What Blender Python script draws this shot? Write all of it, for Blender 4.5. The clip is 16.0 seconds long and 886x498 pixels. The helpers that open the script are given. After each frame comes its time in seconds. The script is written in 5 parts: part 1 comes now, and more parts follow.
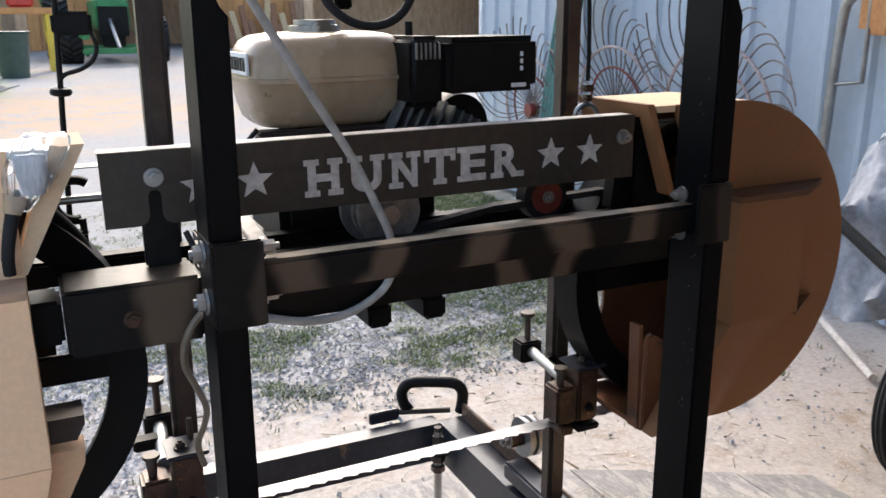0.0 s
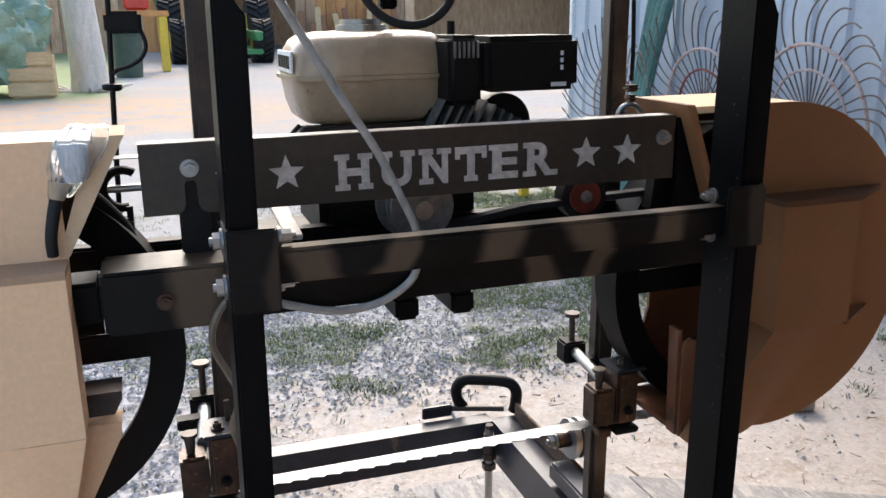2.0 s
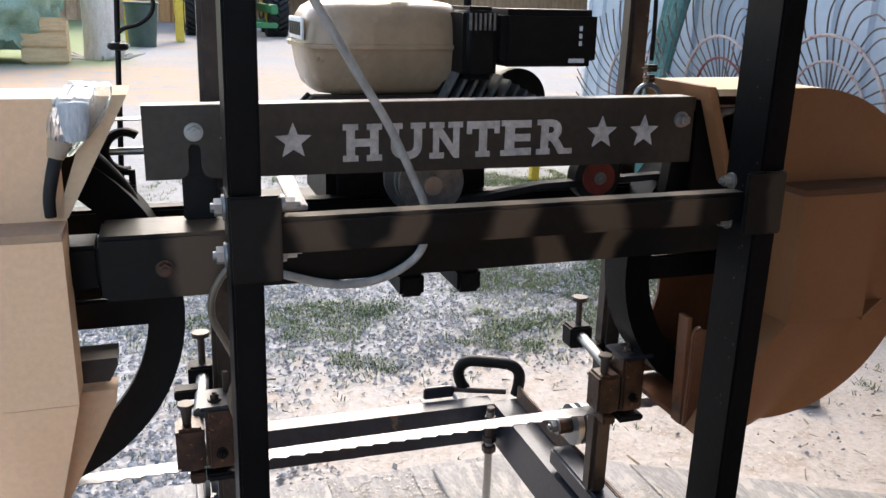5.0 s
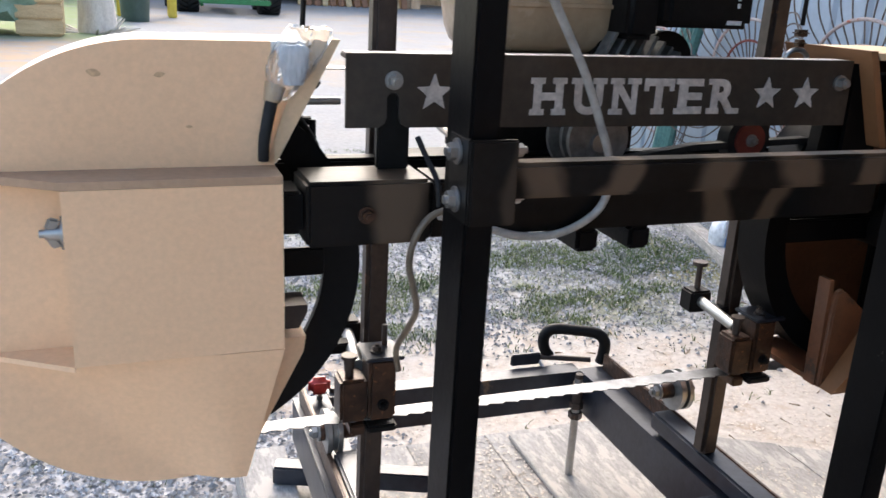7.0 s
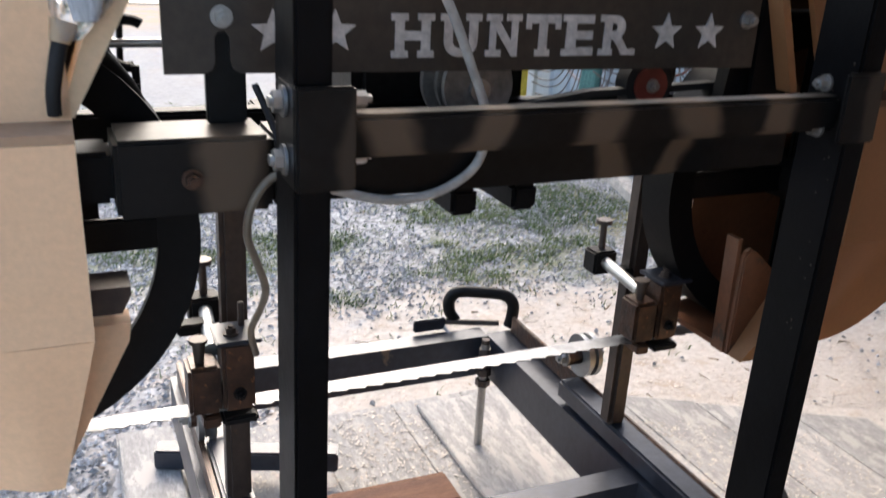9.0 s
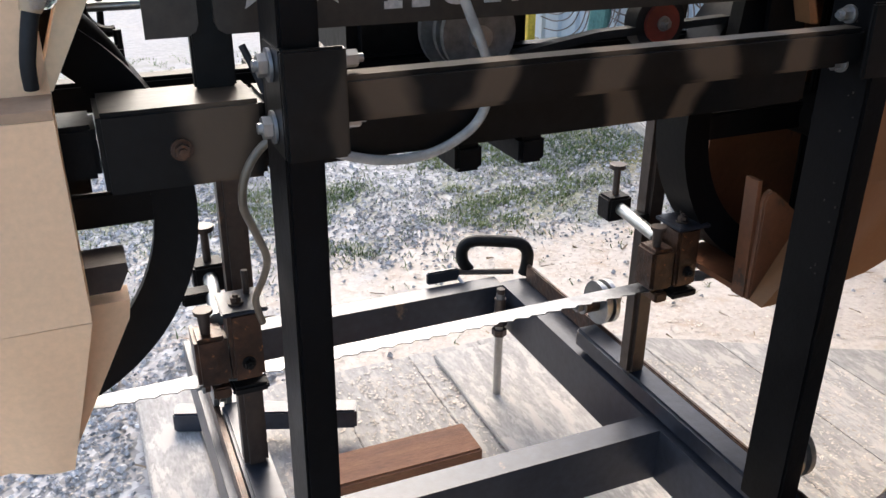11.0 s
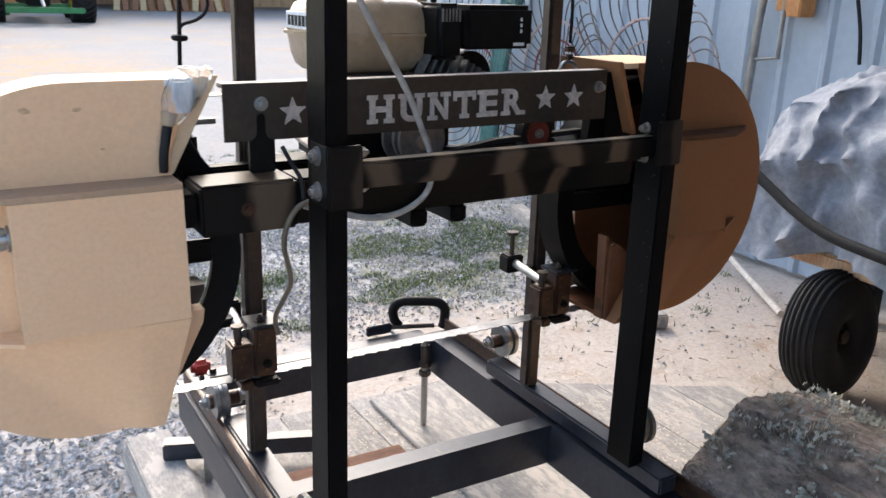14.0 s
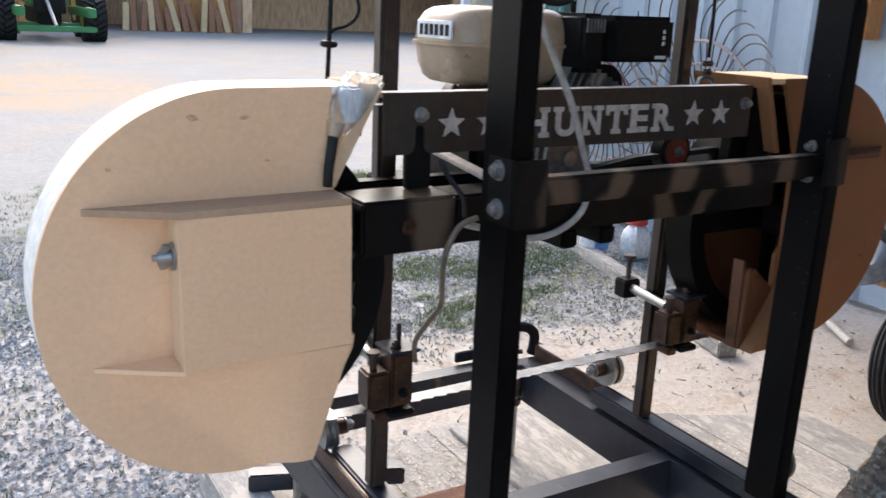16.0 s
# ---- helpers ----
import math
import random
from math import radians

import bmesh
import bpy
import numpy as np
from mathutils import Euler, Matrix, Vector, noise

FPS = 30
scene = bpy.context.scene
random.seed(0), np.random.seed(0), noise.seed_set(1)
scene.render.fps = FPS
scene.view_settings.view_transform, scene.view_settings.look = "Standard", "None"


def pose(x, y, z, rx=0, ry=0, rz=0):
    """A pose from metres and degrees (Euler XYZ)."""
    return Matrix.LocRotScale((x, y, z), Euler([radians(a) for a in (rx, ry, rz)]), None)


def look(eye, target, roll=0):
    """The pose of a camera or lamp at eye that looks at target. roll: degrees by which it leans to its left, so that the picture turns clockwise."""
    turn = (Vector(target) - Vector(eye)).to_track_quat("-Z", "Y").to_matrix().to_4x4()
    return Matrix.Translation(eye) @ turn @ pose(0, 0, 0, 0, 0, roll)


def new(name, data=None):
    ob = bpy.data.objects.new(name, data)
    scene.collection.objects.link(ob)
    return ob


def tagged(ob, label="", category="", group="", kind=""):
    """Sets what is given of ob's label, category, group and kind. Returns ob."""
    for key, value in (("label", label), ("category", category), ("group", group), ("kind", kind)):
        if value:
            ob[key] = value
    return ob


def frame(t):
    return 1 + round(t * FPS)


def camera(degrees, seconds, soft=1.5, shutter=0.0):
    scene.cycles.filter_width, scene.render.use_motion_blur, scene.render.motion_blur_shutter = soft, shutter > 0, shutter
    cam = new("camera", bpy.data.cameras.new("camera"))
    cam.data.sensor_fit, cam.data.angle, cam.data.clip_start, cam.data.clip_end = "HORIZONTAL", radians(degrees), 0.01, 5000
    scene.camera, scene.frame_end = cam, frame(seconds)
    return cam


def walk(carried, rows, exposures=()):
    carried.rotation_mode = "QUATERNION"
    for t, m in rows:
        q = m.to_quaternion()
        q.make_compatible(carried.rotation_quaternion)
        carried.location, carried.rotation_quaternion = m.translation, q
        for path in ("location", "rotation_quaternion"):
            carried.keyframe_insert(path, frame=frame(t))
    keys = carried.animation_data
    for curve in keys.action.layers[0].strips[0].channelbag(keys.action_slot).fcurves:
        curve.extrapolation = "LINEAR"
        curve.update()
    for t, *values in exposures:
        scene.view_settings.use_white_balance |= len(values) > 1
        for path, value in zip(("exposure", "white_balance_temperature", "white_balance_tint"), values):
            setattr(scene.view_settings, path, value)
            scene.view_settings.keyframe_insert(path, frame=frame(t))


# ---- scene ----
cam = camera(54.4, 16.0, shutter=0.4)
PATH = [
    (0, (-0.4589, -1.0368, 1.2661), (0.3707, 0.7042, 0.7363), -0.07),
    (0.5, (-0.4248, -1.0431, 1.2651), (0.2995, 0.7418, 0.7271), -0.66),
    (1, (-0.4136, -1.0647, 1.2661), (0.2673, 0.7390, 0.7342), -0.76),
    (1.5, (-0.3900, -1.0872, 1.2629), (0.2762, 0.7226, 0.7332), -0.59),
    (2, (-0.3826, -1.0884, 1.2620), (0.2425, 0.7375, 0.7373), -0.17),
    (2.5, (-0.3751, -1.0883, 1.2613), (0.2232, 0.7485, 0.7434), 0.25),
    (3, (-0.3691, -1.0891, 1.2600), (0.2245, 0.7516, 0.7504), 0.61),
    (5.3, (-0.3774, -1.0623, 1.2411), (0.2370, 0.7545, 0.6740), 2.14),
    (5.5, (-0.3882, -1.0671, 1.2147), (0.2388, 0.7461, 0.6497), 2.12),
    (6, (-0.3937, -1.0532, 1.2029), (0.2396, 0.7545, 0.6274), 2.47),
    (6.5, (-0.4989, -1.0386, 1.1962), (0.1323, 0.7662, 0.6092), 3.24),
    (7, (-0.6256, -1.0043, 1.2011), (0.0222, 0.7908, 0.6029), 3.25),
    (7.5, (-0.6790, -0.9774, 1.2051), (0.1227, 0.7499, 0.5936), 4.33),
    (8, (-0.6895, -0.9622, 1.2004), (0.1354, 0.7462, 0.5671), 4.11),
    (8.5, (-0.5893, -0.9315, 1.1966), (0.2278, 0.7768, 0.5533), 4.05),
    (9, (-0.4872, -0.8986, 1.1762), (0.2861, 0.8095, 0.4803), 3.49),
    (9.2, (-0.4591, -0.8901, 1.1625), (0.2740, 0.8109, 0.4081), 2.44),
    (9.5, (-0.4593, -0.8856, 1.1658), (0.2681, 0.8019, 0.3764), 2.15),
    (11, (-0.4601, -0.8625, 1.1827), (0.2615, 0.8102, 0.3573), 0.67),
    (11.3, (-0.4603, -0.8584, 1.1857), (0.2676, 0.8286, 0.3956), 0.41),
    (11.5, (-0.4604, -0.8557, 1.1877), (0.2779, 0.8552, 0.4612), 0.23),
    (12, (-0.5357, -0.8765, 1.2248), (0.3206, 0.8123, 0.5807), -2.40),
    (12.5, (-0.6478, -0.9123, 1.2498), (0.2869, 0.7405, 0.6217), -1.47),
    (13, (-0.7306, -0.9904, 1.2585), (0.2873, 0.6198, 0.6493), -0.24),
    (13.5, (-0.7347, -1.1420, 1.2639), (0.2817, 0.4747, 0.6697), 0.31),
    (14, (-0.7681, -1.2919, 1.2670), (0.2061, 0.3530, 0.6792), 1.92),
    (14.5, (-0.8779, -1.3421, 1.2730), (0.0888, 0.3141, 0.7049), 2.28),
    (15, (-0.9396, -1.3170, 1.2657), (0.0429, 0.3326, 0.7057), 2.46),
    (15.5, (-0.8897, -1.2121, 1.2443), (0.0851, 0.4503, 0.7095), 2.70),
    (16, (-0.9383, -1.0913, 1.2300), (0.0450, 0.5654, 0.6929), 2.57),
]
walk(cam, [(t, look(eye, target, roll)) for t, eye, target, roll in PATH],
     [(0, 1.58), (3, 1.58), (5.5, 1.70), (9, 1.72), (12, 1.80), (13.5, 1.68), (16, 1.59)])

# world: pale overcast sky, light comes from the open yard behind the mill
world = bpy.data.worlds.new("sky")
scene.world = world
world.use_nodes = True
wn = world.node_tree.nodes
sky = wn.new("ShaderNodeTexSky")
sky.sky_type = 'NISHITA'
sky.sun_disc = False
sky.sun_elevation = radians(38)
sky.sun_rotation = radians(10)
sky.air_density, sky.dust_density, sky.ozone_density = 1.0, 3.0, 0.8
wn["Background"].inputs["Strength"].default_value = 0.15
world.node_tree.links.new(sky.outputs["Color"], wn["Background"].inputs["Color"])
sun_data = bpy.data.lights.new("sun", 'SUN')
sun_data.energy, sun_data.angle, sun_data.color = 0.62, radians(35), (1.0, 0.94, 0.87)
sun = new("sun", sun_data)
sun.matrix_world = look((1.6, 9, 7.2), (0, 0, 0))

# ------------------------------------------------------------------ helpers
K, Z0 = 0.75, 0.33       # drawing scale of the mill and the height of its drawing origin
ORG = {}
HEAD_THINGS = ("saw_head", "wheel_cover", "blade_guide", "engine", "hand_wheel", "water_hose", "lubricant_hose", "black_cable", "lift_cable", "wrapped_brush",
               "lubricant_rod", "tension_gear")


def W(x, y, z):
    return Vector((K * x, K * y, K * (z + Z0)))


def thing(name, label, category, at=(0, 0, -0.33), group="", kind=""):
    ob = new(name)
    ob.empty_display_size = 0.05
    ob.location = W(*at)
    ORG[ob] = W(*at)
    return tagged(ob, label, category, group, kind)


def part(name, bm, material, parent=None, label="", smooth=40):
    """One mesh under a thing or a part; the bmesh is in drawing units."""
    org = ORG[parent] if parent else Vector((0, 0, 0))
    bm.transform(Matrix.Translation(W(0, 0, 0) - org) @ Matrix.Scale(K, 4))
    bmesh.ops.recalc_face_normals(bm, faces=bm.faces[:])
    me = bpy.data.meshes.new(name)
    bm.to_mesh(me)
    bm.free()
    me.shade_smooth()
    me.set_sharp_from_angle(angle=radians(smooth))
    me.materials.append(material)
    ob = new(name, me)
    ob.parent = parent
    ORG[ob] = org
    if label:
        ob["label"] = label
    return ob


def solid(name, bm, material, label, category, kind="", at=(0, 0, -0.33), smooth=40):
    """A thing that is one mesh, with its origin at its base."""
    org = W(*at)
    bm.transform(Matrix.Translation(W(0, 0, 0) - org) @ Matrix.Scale(K, 4))
    bmesh.ops.recalc_face_normals(bm, faces=bm.faces[:])
    me = bpy.data.meshes.new(name)
    bm.to_mesh(me)
    bm.free()
    me.shade_smooth()
    me.set_sharp_from_angle(angle=radians(smooth))
    me.materials.append(material)
    ob = new(name, me)
    ob.location = org
    ORG[ob] = org
    return tagged(ob, label, category, "", kind)


def B():
    return bmesh.new()


def box(bm, x0, x1, y0, y1, z0, z1, bevel=0.004, m=None):
    c = Matrix.Translation(((x0 + x1) / 2, (y0 + y1) / 2, (z0 + z1) / 2)) @ Matrix.Diagonal((x1 - x0, y1 - y0, z1 - z0, 1))
    vs = bmesh.ops.create_cube(bm, size=1, matrix=(m @ c) if m else c)["verts"]
    if bevel:
        es = list({e for v in vs for e in v.link_edges})
        bmesh.ops.bevel(bm, geom=es, offset=bevel, segments=2, affect='EDGES', clamp_overlap=True)
    return bm


def cyl(bm, p0, p1, r, seg=20, r2=None, caps=True):
    p0, p1 = Vector(p0), Vector(p1)
    d = p1 - p0
    m = Matrix.Translation((p0 + p1) / 2) @ d.to_track_quat('Z', 'Y').to_matrix().to_4x4()
    bmesh.ops.create_cone(bm, cap_ends=caps, segments=seg, radius1=r, radius2=r if r2 is None else r2, depth=d.length, matrix=m)
    return bm


def spline(pts, n=8):
    """Points of a smooth line through pts."""
    pts = [Vector(p) for p in pts]
    out = []
    for i in range(len(pts) - 1):
        a, b, c, d = pts[max(i - 1, 0)], pts[i], pts[i + 1], pts[min(i + 2, len(pts) - 1)]
        for j in range(n):
            t = j / n
            out.append(0.5 * (2 * b + (c - a) * t + (2 * a - 5 * b + 4 * c - d) * t * t + (3 * b - a - 3 * c + d) * t ** 3))
    return out + [pts[-1]]


def pipe(bm, pts, r, seg=10, r1=None):
    """A round bar or hose along pts."""
    pts = [Vector(p) for p in pts]
    rings, side = [], None
    for i, p in enumerate(pts):
        d = (pts[min(i + 1, len(pts) - 1)] - pts[max(i - 1, 0)]).normalized()
        if side is None:
            side = d.orthogonal().normalized()
        side = (side - d * side.dot(d)).normalized()
        up = d.cross(side)
        rr = r if r1 is None else r + (r1 - r) * i / (len(pts) - 1)
        rings.append([bm.verts.new(p + rr * (math.cos(a) * side + math.sin(a) * up)) for a in (2 * math.pi * k / seg for k in range(seg))])
    for a, b in zip(rings, rings[1:]):
        for k in range(seg):
            bm.faces.new((a[k], a[(k + 1) % seg], b[(k + 1) % seg], b[k]))
    bm.faces.new(rings[0][::-1])
    bm.faces.new(rings[-1])
    return bm


def slab(bm, poly, y0, y1, bevel=0.0):
    """A plate in the xz plane: a flat outline made y0..y1 thick."""
    f = [bm.verts.new((x, y0, z)) for x, z in poly]
    b = [bm.verts.new((x, y1, z)) for x, z in poly]
    n = len(poly)
    faces = [bm.faces.new(f), bm.faces.new(b[::-1])]
    faces += [bm.faces.new((f[i], b[i], b[(i + 1) % n], f[(i + 1) % n])) for i in range(n)]
    if bevel:
        es = [e for e in faces[0].edges]
        bmesh.ops.bevel(bm, geom=es, offset=bevel, segments=2, affect='EDGES')
    return bm


def hexbolt(bm, p, axis, r, h):
    """Washer and hexagonal head, standing out from p along axis."""
    p, axis = Vector(p), Vector(axis).normalized()
    cyl(bm, p, p + axis * h * 0.25, r * 1.42, 20)
    cyl(bm, p + axis * h * 0.3, p + axis * h, r, 6)
    cyl(bm, p + axis * h, p + axis * h * 1.35, r * 0.5, 10)
    return bm


def torus(bm, c, axis, R, r, seg=40, sub=10, a0=0.0, a1=2 * math.pi):
    q = Vector(axis).to_track_quat('Z', 'Y')
    full = abs(a1 - a0 - 2 * math.pi) < 1e-6
    n = seg if full else seg + 1
    rings = []
    for i in range(n):
        a = a0 + (a1 - a0) * i / seg
        rings.append([bm.verts.new(Vector(c) + q @ Vector(((R + r * math.cos(b)) * math.cos(a), (R + r * math.cos(b)) * math.sin(a), r * math.sin(b))))
                      for b in (2 * math.pi * k / sub for k in range(sub))])
    for i in range(seg):
        a, b = rings[i], rings[(i + 1) % n]
        for k in range(sub):
            bm.faces.new((a[k], b[k], b[(k + 1) % sub], a[(k + 1) % sub]))
    return bm


# ------------------------------------------------------------------ materials
def mat(name, a, b, rough=0.6, metal=0.0, scale=6.0, fine=60.0, bump=0.15, stretch=(1, 1, 1), fleck=None, fleck_amount=0.3, rough_var=0.15, dist=0.004, random_tone=0.0, grain=0.22, spec=0.5, island_tone=0.0):
    """Two tones by coarse noise, a fine grain, patches of a third colour, and relief."""
    m = bpy.data.materials.new(name)
    m.use_nodes = True
    nt = m.node_tree
    n, l = nt.nodes, nt.links.new
    bs = n["Principled BSDF"]
    tc = n.new("ShaderNodeTexCoord")
    mp = n.new("ShaderNodeMapping")
    mp.inputs["Scale"].default_value = stretch
    l(tc.outputs["Object"], mp.inputs["Vector"])

    def noise_tex(sc, det=6.0, ro=0.6):
        t = n.new("ShaderNodeTexNoise")
        t.inputs["Scale"].default_value, t.inputs["Detail"].default_value, t.inputs["Roughness"].default_value = sc, det, ro
        l(mp.outputs["Vector"], t.inputs["Vector"])
        return t

    def mix(f, c1, c2, mode='MIX'):
        x = n.new("ShaderNodeMix")
        x.data_type, x.blend_type = 'RGBA', mode
        for s, v in ((x.inputs[0], f), (x.inputs[6], c1), (x.inputs[7], c2)):
            if isinstance(v, (int, float)):
                s.default_value = v
            elif isinstance(v, tuple):
                s.default_value = (*v, 1)
            else:
                l(v, s)
        return x.outputs[2]

    def ramp(src, lo, hi):
        r = n.new("ShaderNodeMapRange")
        r.inputs[1].default_value, r.inputs[2].default_value = lo, hi
        l(src, r.inputs[0])
        return r.outputs[0]

    big, small = noise_tex(scale), noise_tex(fine, 4.0)
    col = mix(ramp(big.outputs["Fac"], 0.35, 0.65), a, b)
    g = mix(ramp(small.outputs["Fac"], 0.3, 0.7), (1 - grain,) * 3, (1 + grain,) * 3)
    col = mix(1.0, col, g, 'MULTIPLY')
    if fleck:
        third = noise_tex(scale * 2.7, 8.0, 0.7)
        col = mix(ramp(third.outputs["Fac"], 0.72 - fleck_amount * 0.5, 0.78 - fleck_amount * 0.5), col, fleck)
    if random_tone:
        oi = n.new("ShaderNodeObjectInfo")
        rt = n.new("ShaderNodeMapRange")
        rt.inputs[3].default_value, rt.inputs[4].default_value = 1 - random_tone, 1 + random_tone
        l(oi.outputs["Random"], rt.inputs[0])
        cb = n.new("ShaderNodeCombineColor")
        for k in range(3):
            l(rt.outputs[0], cb.inputs[k])
        col = mix(1.0, col, cb.outputs[0], 'MULTIPLY')
    if island_tone:
        ge = n.new("ShaderNodeNewGeometry")
        it = n.new("ShaderNodeMapRange")
        it.inputs[3].default_value, it.inputs[4].default_value = 1 - island_tone, 1 + island_tone
        l(ge.outputs["Random Per Island"], it.inputs[0])
        ci = n.new("ShaderNodeCombineColor")
        for k in range(3):
            l(it.outputs[0], ci.inputs[k])
        col = mix(1.0, col, ci.outputs[0], 'MULTIPLY')
    l(col, bs.inputs["Base Color"])
    rr = n.new("ShaderNodeMapRange")
    rr.inputs[3].default_value, rr.inputs[4].default_value = max(rough - rough_var, 0.02), min(rough + rough_var, 1)
    l(big.outputs["Fac"], rr.inputs[0])
    l(rr.outputs[0], bs.inputs["Roughness"])
    bs.inputs["Metallic"].default_value = metal
    bs.inputs["Specular IOR Level"].default_value = spec
    if bump:
        bp = n.new("ShaderNodeBump")
        bp.inputs["Strength"].default_value, bp.inputs["Distance"].default_value = bump, dist
        l(small.outputs["Fac"], bp.inputs["Height"])
        l(bp.outputs["Normal"], bs.inputs["Normal"])
    return m


M = {}
M["black"] = mat("black paint", (0.002, 0.002, 0.0024), (0.004, 0.004, 0.0045), 0.45, 0.0, 7, 90, 0.12, fleck=(0.07, 0.055, 0.04), fleck_amount=0.03, spec=0.10)
M["plate"] = mat("dark mill-scale steel", (0.030, 0.023, 0.018), (0.045, 0.036, 0.028), 0.45, 0.2, 5, 70, 0.08)
M["bare"] = mat("pale bare metal", (0.40, 0.355, 0.32), (0.56, 0.51, 0.47), 0.5, 0.1, 40, 120, 0.1)
M["zinc"] = mat("zinc plated steel", (0.26, 0.26, 0.255), (0.38, 0.38, 0.37), 0.36, 0.85, 12, 90, 0.02, grain=0.08)
M["rust_tube"] = mat("brown rusted steel tube", (0.03, 0.02, 0.016), (0.062, 0.044, 0.035), 0.45, 0.25, 8, 70, 0.15, fleck=(0.16, 0.08, 0.04), fleck_amount=0.2)
M["rail"] = mat("dark grey rolled steel", (0.016, 0.019, 0.028), (0.034, 0.039, 0.052), 0.35, 0.3, 5, 60, 0.1, fleck=(0.14, 0.10, 0.07), fleck_amount=0.14)
M["rust"] = mat("oily rusty steel", (0.025, 0.013, 0.008), (0.075, 0.034, 0.018), 0.35, 0.3, 30, 90, 0.35, fleck=(0.24, 0.10, 0.04), fleck_amount=0.22)
M["blade"] = mat("polished band steel", (0.12, 0.123, 0.13), (0.22, 0.223, 0.23), 0.42, 0.85, 20, 100, 0.05)
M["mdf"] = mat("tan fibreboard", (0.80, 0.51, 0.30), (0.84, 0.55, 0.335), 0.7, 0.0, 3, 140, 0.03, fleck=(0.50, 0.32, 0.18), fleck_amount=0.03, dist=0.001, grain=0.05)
# a browner board, with the right cover's shade also put into the colour
M["hardboard"] = mat("brown hardboard darkened for shade", (0.235, 0.103, 0.040), (0.28, 0.126, 0.050), 0.6, 0.0, 3, 140, 0.03, fleck=(0.24, 0.13, 0.065), fleck_amount=0.02, dist=0.001, grain=0.05)
M["hubtop"] = mat("brown worn board", (0.36, 0.225, 0.135), (0.43, 0.275, 0.17), 0.75, 0, 5, 120, 0.04, grain=0.08)
M["hubtop_dark"] = mat("dark brown hub board", (0.10, 0.042, 0.018), (0.13, 0.056, 0.024), 0.7, 0, 5, 120, 0.04, grain=0.08)
M["redbrown"] = mat("dark red-brown board", (0.11, 0.042, 0.020), (0.19, 0.075, 0.034), 0.38, 0.0, 6, 90, 0.06, fleck=(0.05, 0.03, 0.02), fleck_amount=0.25, grain=0.12)
M["knot"] = mat("brown knot", (0.50, 0.30, 0.165), (0.60, 0.37, 0.21), 0.7, 0, 60, 200, 0.05)
M["mdf_edge"] = mat("cut fibreboard edge", (0.66, 0.47, 0.29), (0.72, 0.52, 0.33), 0.8, 0.0, 8, 120, 0.04, grain=0.06)
M["white_edge"] = mat("off-white rim", (0.68, 0.66, 0.62), (0.76, 0.74, 0.70), 0.6, 0.0, 6, 60, 0.05)
M["tank"] = mat("cream painted tank", (0.33, 0.235, 0.15), (0.44, 0.32, 0.205), 0.26, 0.0, 7, 60, 0.02, fleck=(0.20, 0.13, 0.075), fleck_amount=0.12, grain=0.08)
M["cast"] = mat("black cast engine", (0.004, 0.004, 0.004), (0.009, 0.008, 0.008), 0.5, 0.0, 10, 80, 0.2, spec=0.15)
M["fin"] = mat("grey cast fins", (0.16, 0.16, 0.155), (0.26, 0.255, 0.25), 0.5, 0.6, 10, 80, 0.2)
M["rubber"] = mat("black rubber", (0.010, 0.010, 0.0105), (0.022, 0.021, 0.021), 0.7, 0.0, 9, 60, 0.2, fleck=(0.08, 0.07, 0.06), fleck_amount=0.08, spec=0.3)
M["red"] = mat("red paint", (0.45, 0.03, 0.02), (0.55, 0.05, 0.035), 0.4, 0, 9, 60, 0.05)
M["dullred"] = mat("dull red paint", (0.13, 0.022, 0.015), (0.22, 0.036, 0.024), 0.5, 0, 14, 60, 0.1)
M["yellow"] = mat("yellow paint", (0.62, 0.42, 0.04), (0.7, 0.5, 0.06), 0.5, 0, 9, 60, 0.05)
M["green"] = mat("green paint", (0.02, 0.16, 0.05), (0.03, 0.22, 0.07), 0.4, 0, 6, 60, 0.05)
M["blue"] = mat("blue print", (0.10, 0.25, 0.55), (0.16, 0.34, 0.65), 0.4, 0, 14, 60, 0.03)
M["white"] = mat("white plastic", (0.7, 0.72, 0.74), (0.8, 0.81, 0.82), 0.4, 0, 5, 50, 0.03)
M["plank"] = mat("weathered plank", (0.27, 0.255, 0.235), (0.37, 0.35, 0.325), 0.9, 0, 4, 45, 0.25, stretch=(3, 1, 3), fleck=(0.45, 0.415, 0.375), fleck_amount=0.42, random_tone=0.10)
M["barn"] = mat("brown barn boards", (0.42, 0.25, 0.145), (0.58, 0.38, 0.24), 0.85, 0, 2, 30, 0.3, stretch=(4, 4, 1), random_tone=0.35)
M["orange_wood"] = mat("orange stained boards", (0.45, 0.20, 0.07), (0.55, 0.27, 0.10), 0.75, 0, 2, 30, 0.3, stretch=(4, 4, 1), random_tone=0.15)
M["wood"] = mat("fresh sawn wood", (0.50, 0.34, 0.18), (0.62, 0.44, 0.25), 0.8, 0, 4, 50, 0.2, stretch=(1, 5, 5))
M["brownwood"] = mat("reddish timber", (0.22, 0.10, 0.055), (0.32, 0.15, 0.08), 0.8, 0, 5, 60, 0.3, stretch=(1, 6, 6))
M["wall"] = mat("pale blue wall sheet", (0.39, 0.455, 0.525), (0.44, 0.505, 0.57), 0.42, 0.0, 1.5, 25, 0.02, grain=0.05)
M["roof"] = mat("galvanised roof sheet", (0.20, 0.19, 0.18), (0.28, 0.27, 0.25), 0.6, 0.1, 2, 25, 0.1)
